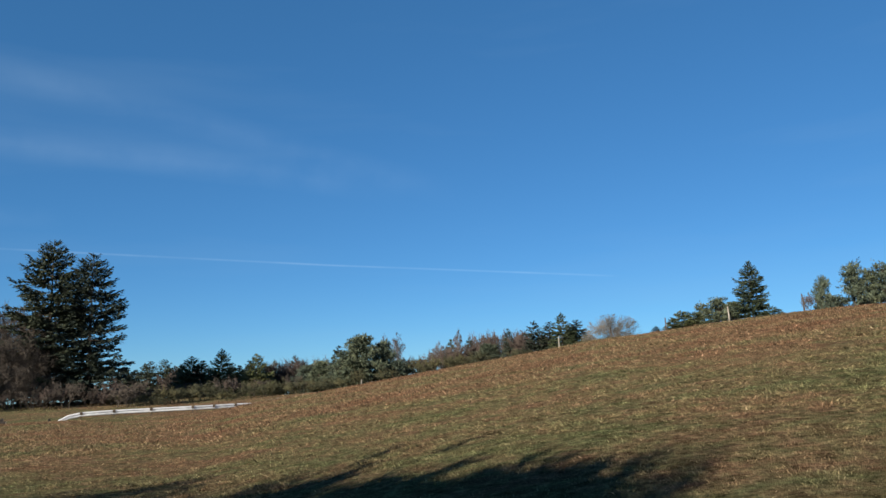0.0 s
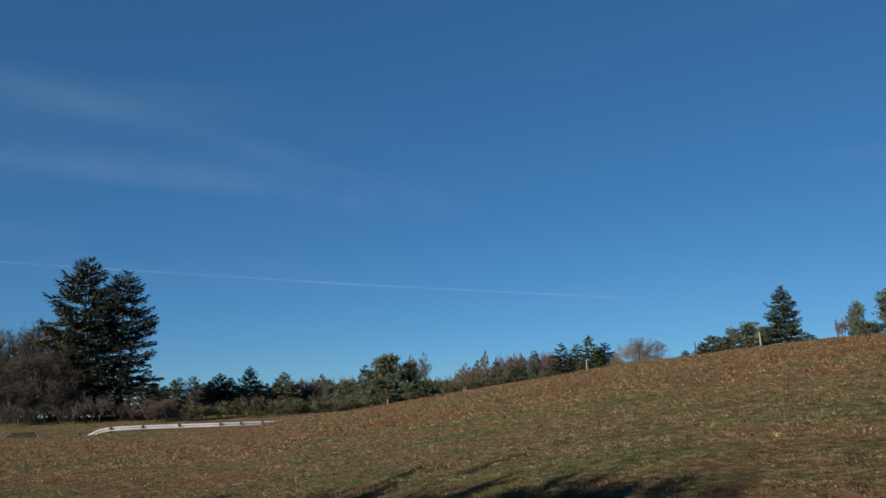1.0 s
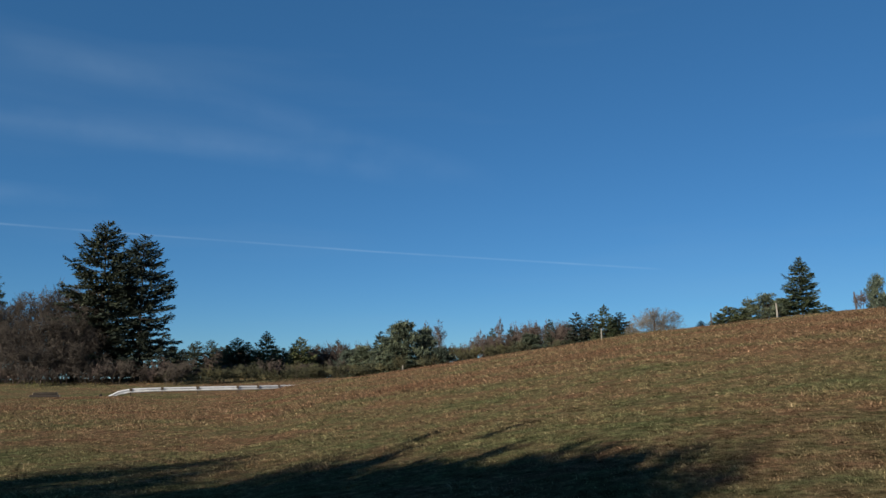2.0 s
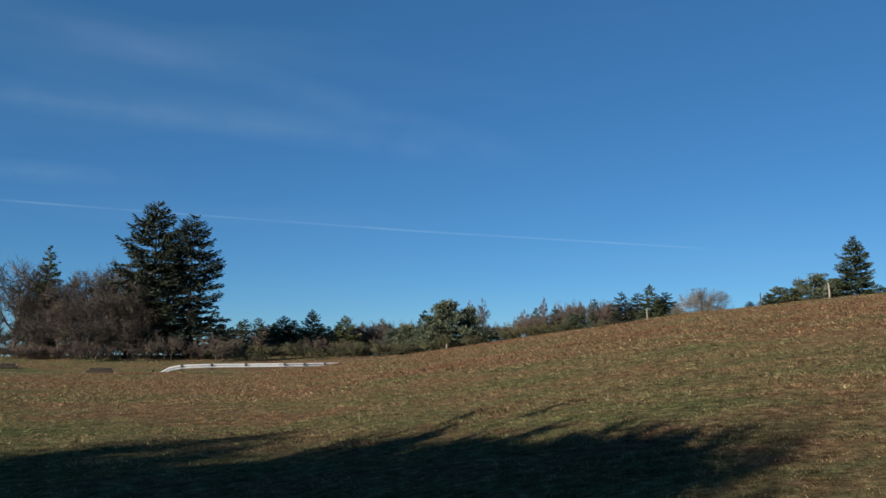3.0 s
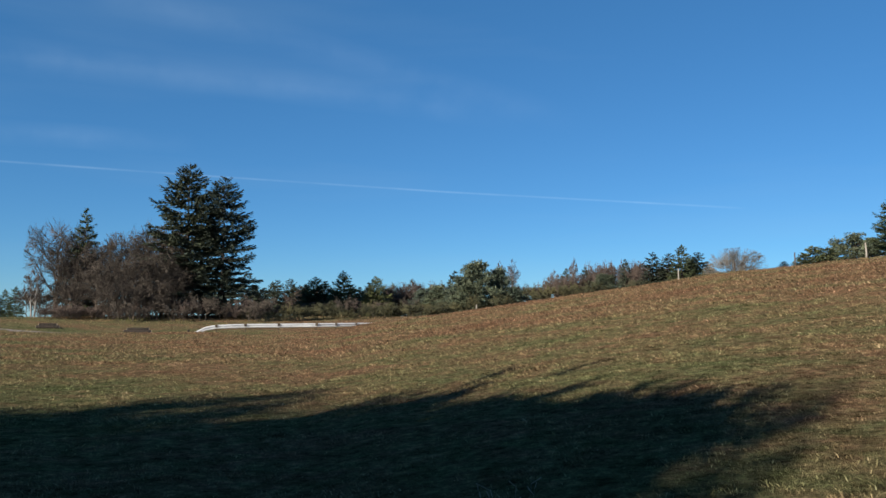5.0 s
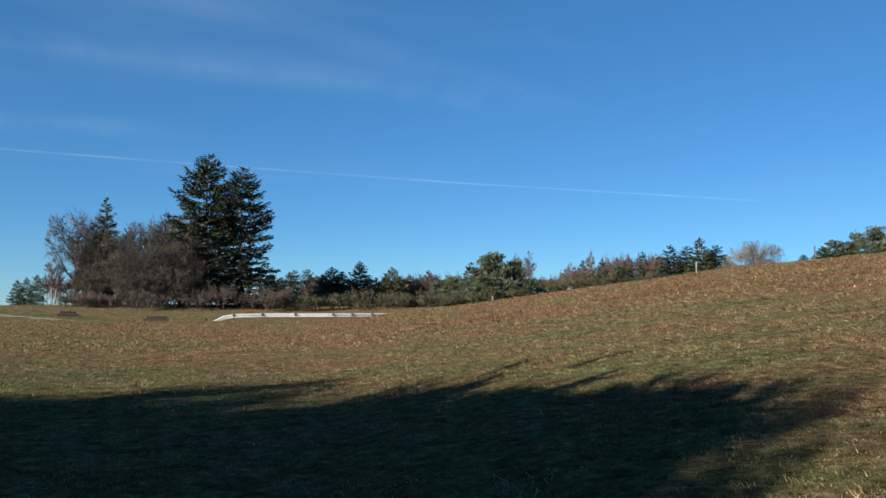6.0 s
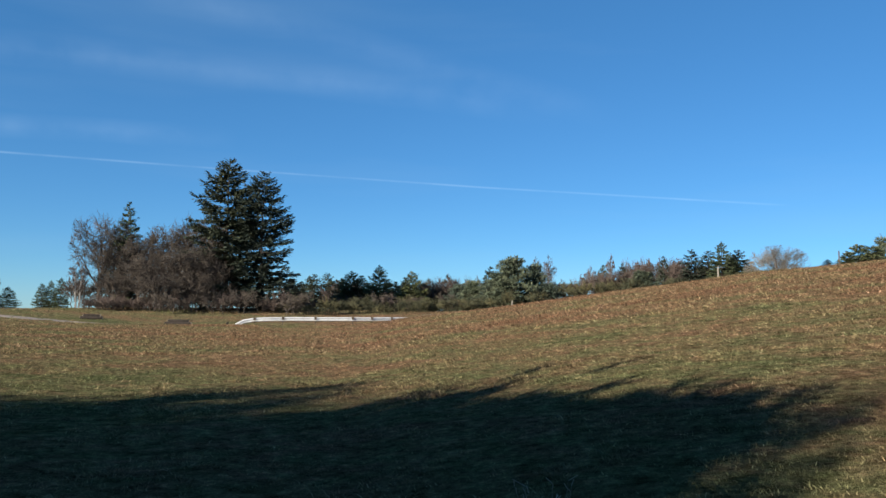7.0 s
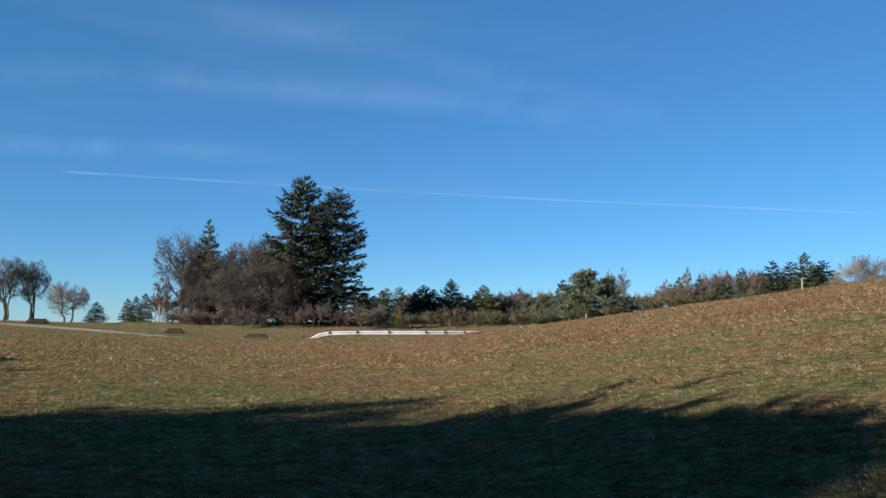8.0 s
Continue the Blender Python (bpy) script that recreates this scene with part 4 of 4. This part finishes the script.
def contrail(points, half, strength, label):
    """A thin ice-cloud streak high over the land."""
    verts, faces, uv = [], [], []
    for a, e in points:
        d = 4000.0
        for s in (-1, 1):
            b = e + s * half
            verts.append((-d * math.sin(radians(a)) * math.cos(radians(b)), d * math.cos(radians(a)) * math.cos(radians(b)), EYE + d * math.sin(radians(b))))
    n = len(points)
    faces = [(2 * k, 2 * k + 2, 2 * k + 3, 2 * k + 1) for k in range(n - 1)]
    me = mesh_of("contrail", verts, faces, [make_cloud(strength)])
    lay = me.uv_layers.new(name="along")
    for loop in me.loops:
        lay.data[loop.index].uv = ((loop.vertex_index // 2) / (n - 1), loop.vertex_index % 2)
    ob = tagged(new("contrail", me), label, "cloud", kind="structure")
    ob.visible_shadow = False


contrail([(42.9, 10.01), (41.0, 10.06), (28.0, 10.21), (8.2, 9.56), (-9.7, 8.23), (-13.3, 7.86)], 0.10, 0.07, "thin white contrail in the blue sky")
contrail([(48.7, 15.59), (41.4, 16.65), (30.9, 17.00), (13.0, 16.30), (2.0, 14.89)], 1.3, 0.028, "faint broad streak of old contrail")
contrail([(47.1, 11.24), (41.1, 11.76), (34.4, 12.20), (26.1, 12.32)], 0.9, 0.034, "faint broad streak of old contrail")
contrail([(34.0, 21.6), (26.0, 20.9), (17.0, 19.4), (8.0, 17.2), (-2.0, 14.4)], 1.3, 0.02, "faint broad streak of old contrail")

# ---- the sward ----


def build_sward(name, r0, r1, per, h0, h1, w0, w1, tuft, seed, label):
    """Short rough grass: bent blades in spreading tufts, coarser with distance."""
    rng = np.random.default_rng(seed)
    a0, a1 = -34.0, 50.0
    blades = 7
    area = radians(a1 - a0) * (r1 * r1 - r0 * r0) / 2
    n = int(area * per / blades)
    r = np.sqrt(rng.uniform(r0 * r0, r1 * r1, n))
    a = np.radians(rng.uniform(a0, a1, n))
    cx, cy = -r * np.sin(a), r * np.cos(a)
    size = np.array([0.5 + 0.8 * max(0.0, noise.noise((p * 0.8, q * 0.8, 7)) + 0.3) + 1.1 * max(0.0, noise.noise((p * 2.3, q * 2.3, 5)) - 0.05) for p, q in zip(cx, cy)])
    cz = np.array([ground(p, q) + noise.noise((p * 0.9, q * 0.9, 0)) * 0.03 + noise.noise((p * 0.17, q * 0.17, 3)) * 0.04 for p, q in zip(cx, cy)]) - 0.01
    k = np.repeat(np.arange(n), blades)
    n = len(k)
    off = rng.normal(0, tuft, (n, 2)) * size[k][:, None]
    base = np.stack([cx[k] + off[:, 0], cy[k] + off[:, 1], cz[k]], 1)
    t = rng.uniform(0, 2 * math.pi, n)
    side = np.stack([np.cos(t), np.sin(t), np.zeros(n)], 1)
    h = (rng.uniform(h0, h1, n) * size[k] * rng.choice([0.6, 0.8, 1.0, 1.0, 1.5], n) * np.where(rng.uniform(0, 1, n) < (0.002 if r1 < 15 else 0.0), 2.0, 1.0))[:, None]
    w = rng.uniform(w0, w1, n)[:, None]
    lean = np.concatenate([off / tuft * 0.75 + rng.normal(0, 0.6, (n, 2)), np.zeros((n, 1))], 1)
    up = np.array([[0, 0, 1.0]])
    mid = base + up * h * 0.6 + lean * h * 0.4
    tip = base + up * h * 0.85 + lean * h
    me = bpy.data.meshes.new(name)
    if r1 < 15:
        verts = np.stack([base - side * w, base + side * w, mid + side * w * 0.8, mid - side * w * 0.8, tip], 1).reshape(-1, 3)
        b = np.arange(n)[:, None] * 5
        faces = np.concatenate([b, b + 1, b + 2, b + 3], 1).tolist() + np.concatenate([b + 3, b + 2, b + 4], 1).tolist()
    else:
        verts = np.stack([base - side * w, base + side * w, tip + side * w * 0.3], 1).reshape(-1, 3)
        faces = (np.arange(n)[:, None] * 3 + np.array([[0, 1, 2]])).tolist()
    me.from_pydata(verts.tolist(), [], faces)
    me.materials.append(BLADES)
    return tagged(new(name, me), label, "grass", kind="stuff")


build_sward("grass", 4.2, 14.0, 1350, 0.018, 0.042, 0.0022, 0.0048, 0.04, 301, "short rough winter grass, green and straw-coloured")
build_sward("grass", 12.0, 28.0, 560, 0.032, 0.066, 0.006, 0.012, 0.055, 302, "short rough winter grass, green and straw-coloured")
build_sward("grass", 26.0, 64.0, 150, 0.050, 0.095, 0.014, 0.030, 0.10, 303, "dry russet grass on the rising field")
build_sward("grass", 64.0, 92.0, 14, 0.05, 0.12, 0.02, 0.05, 0.15, 304, "dry tan grass on the roadside bank")
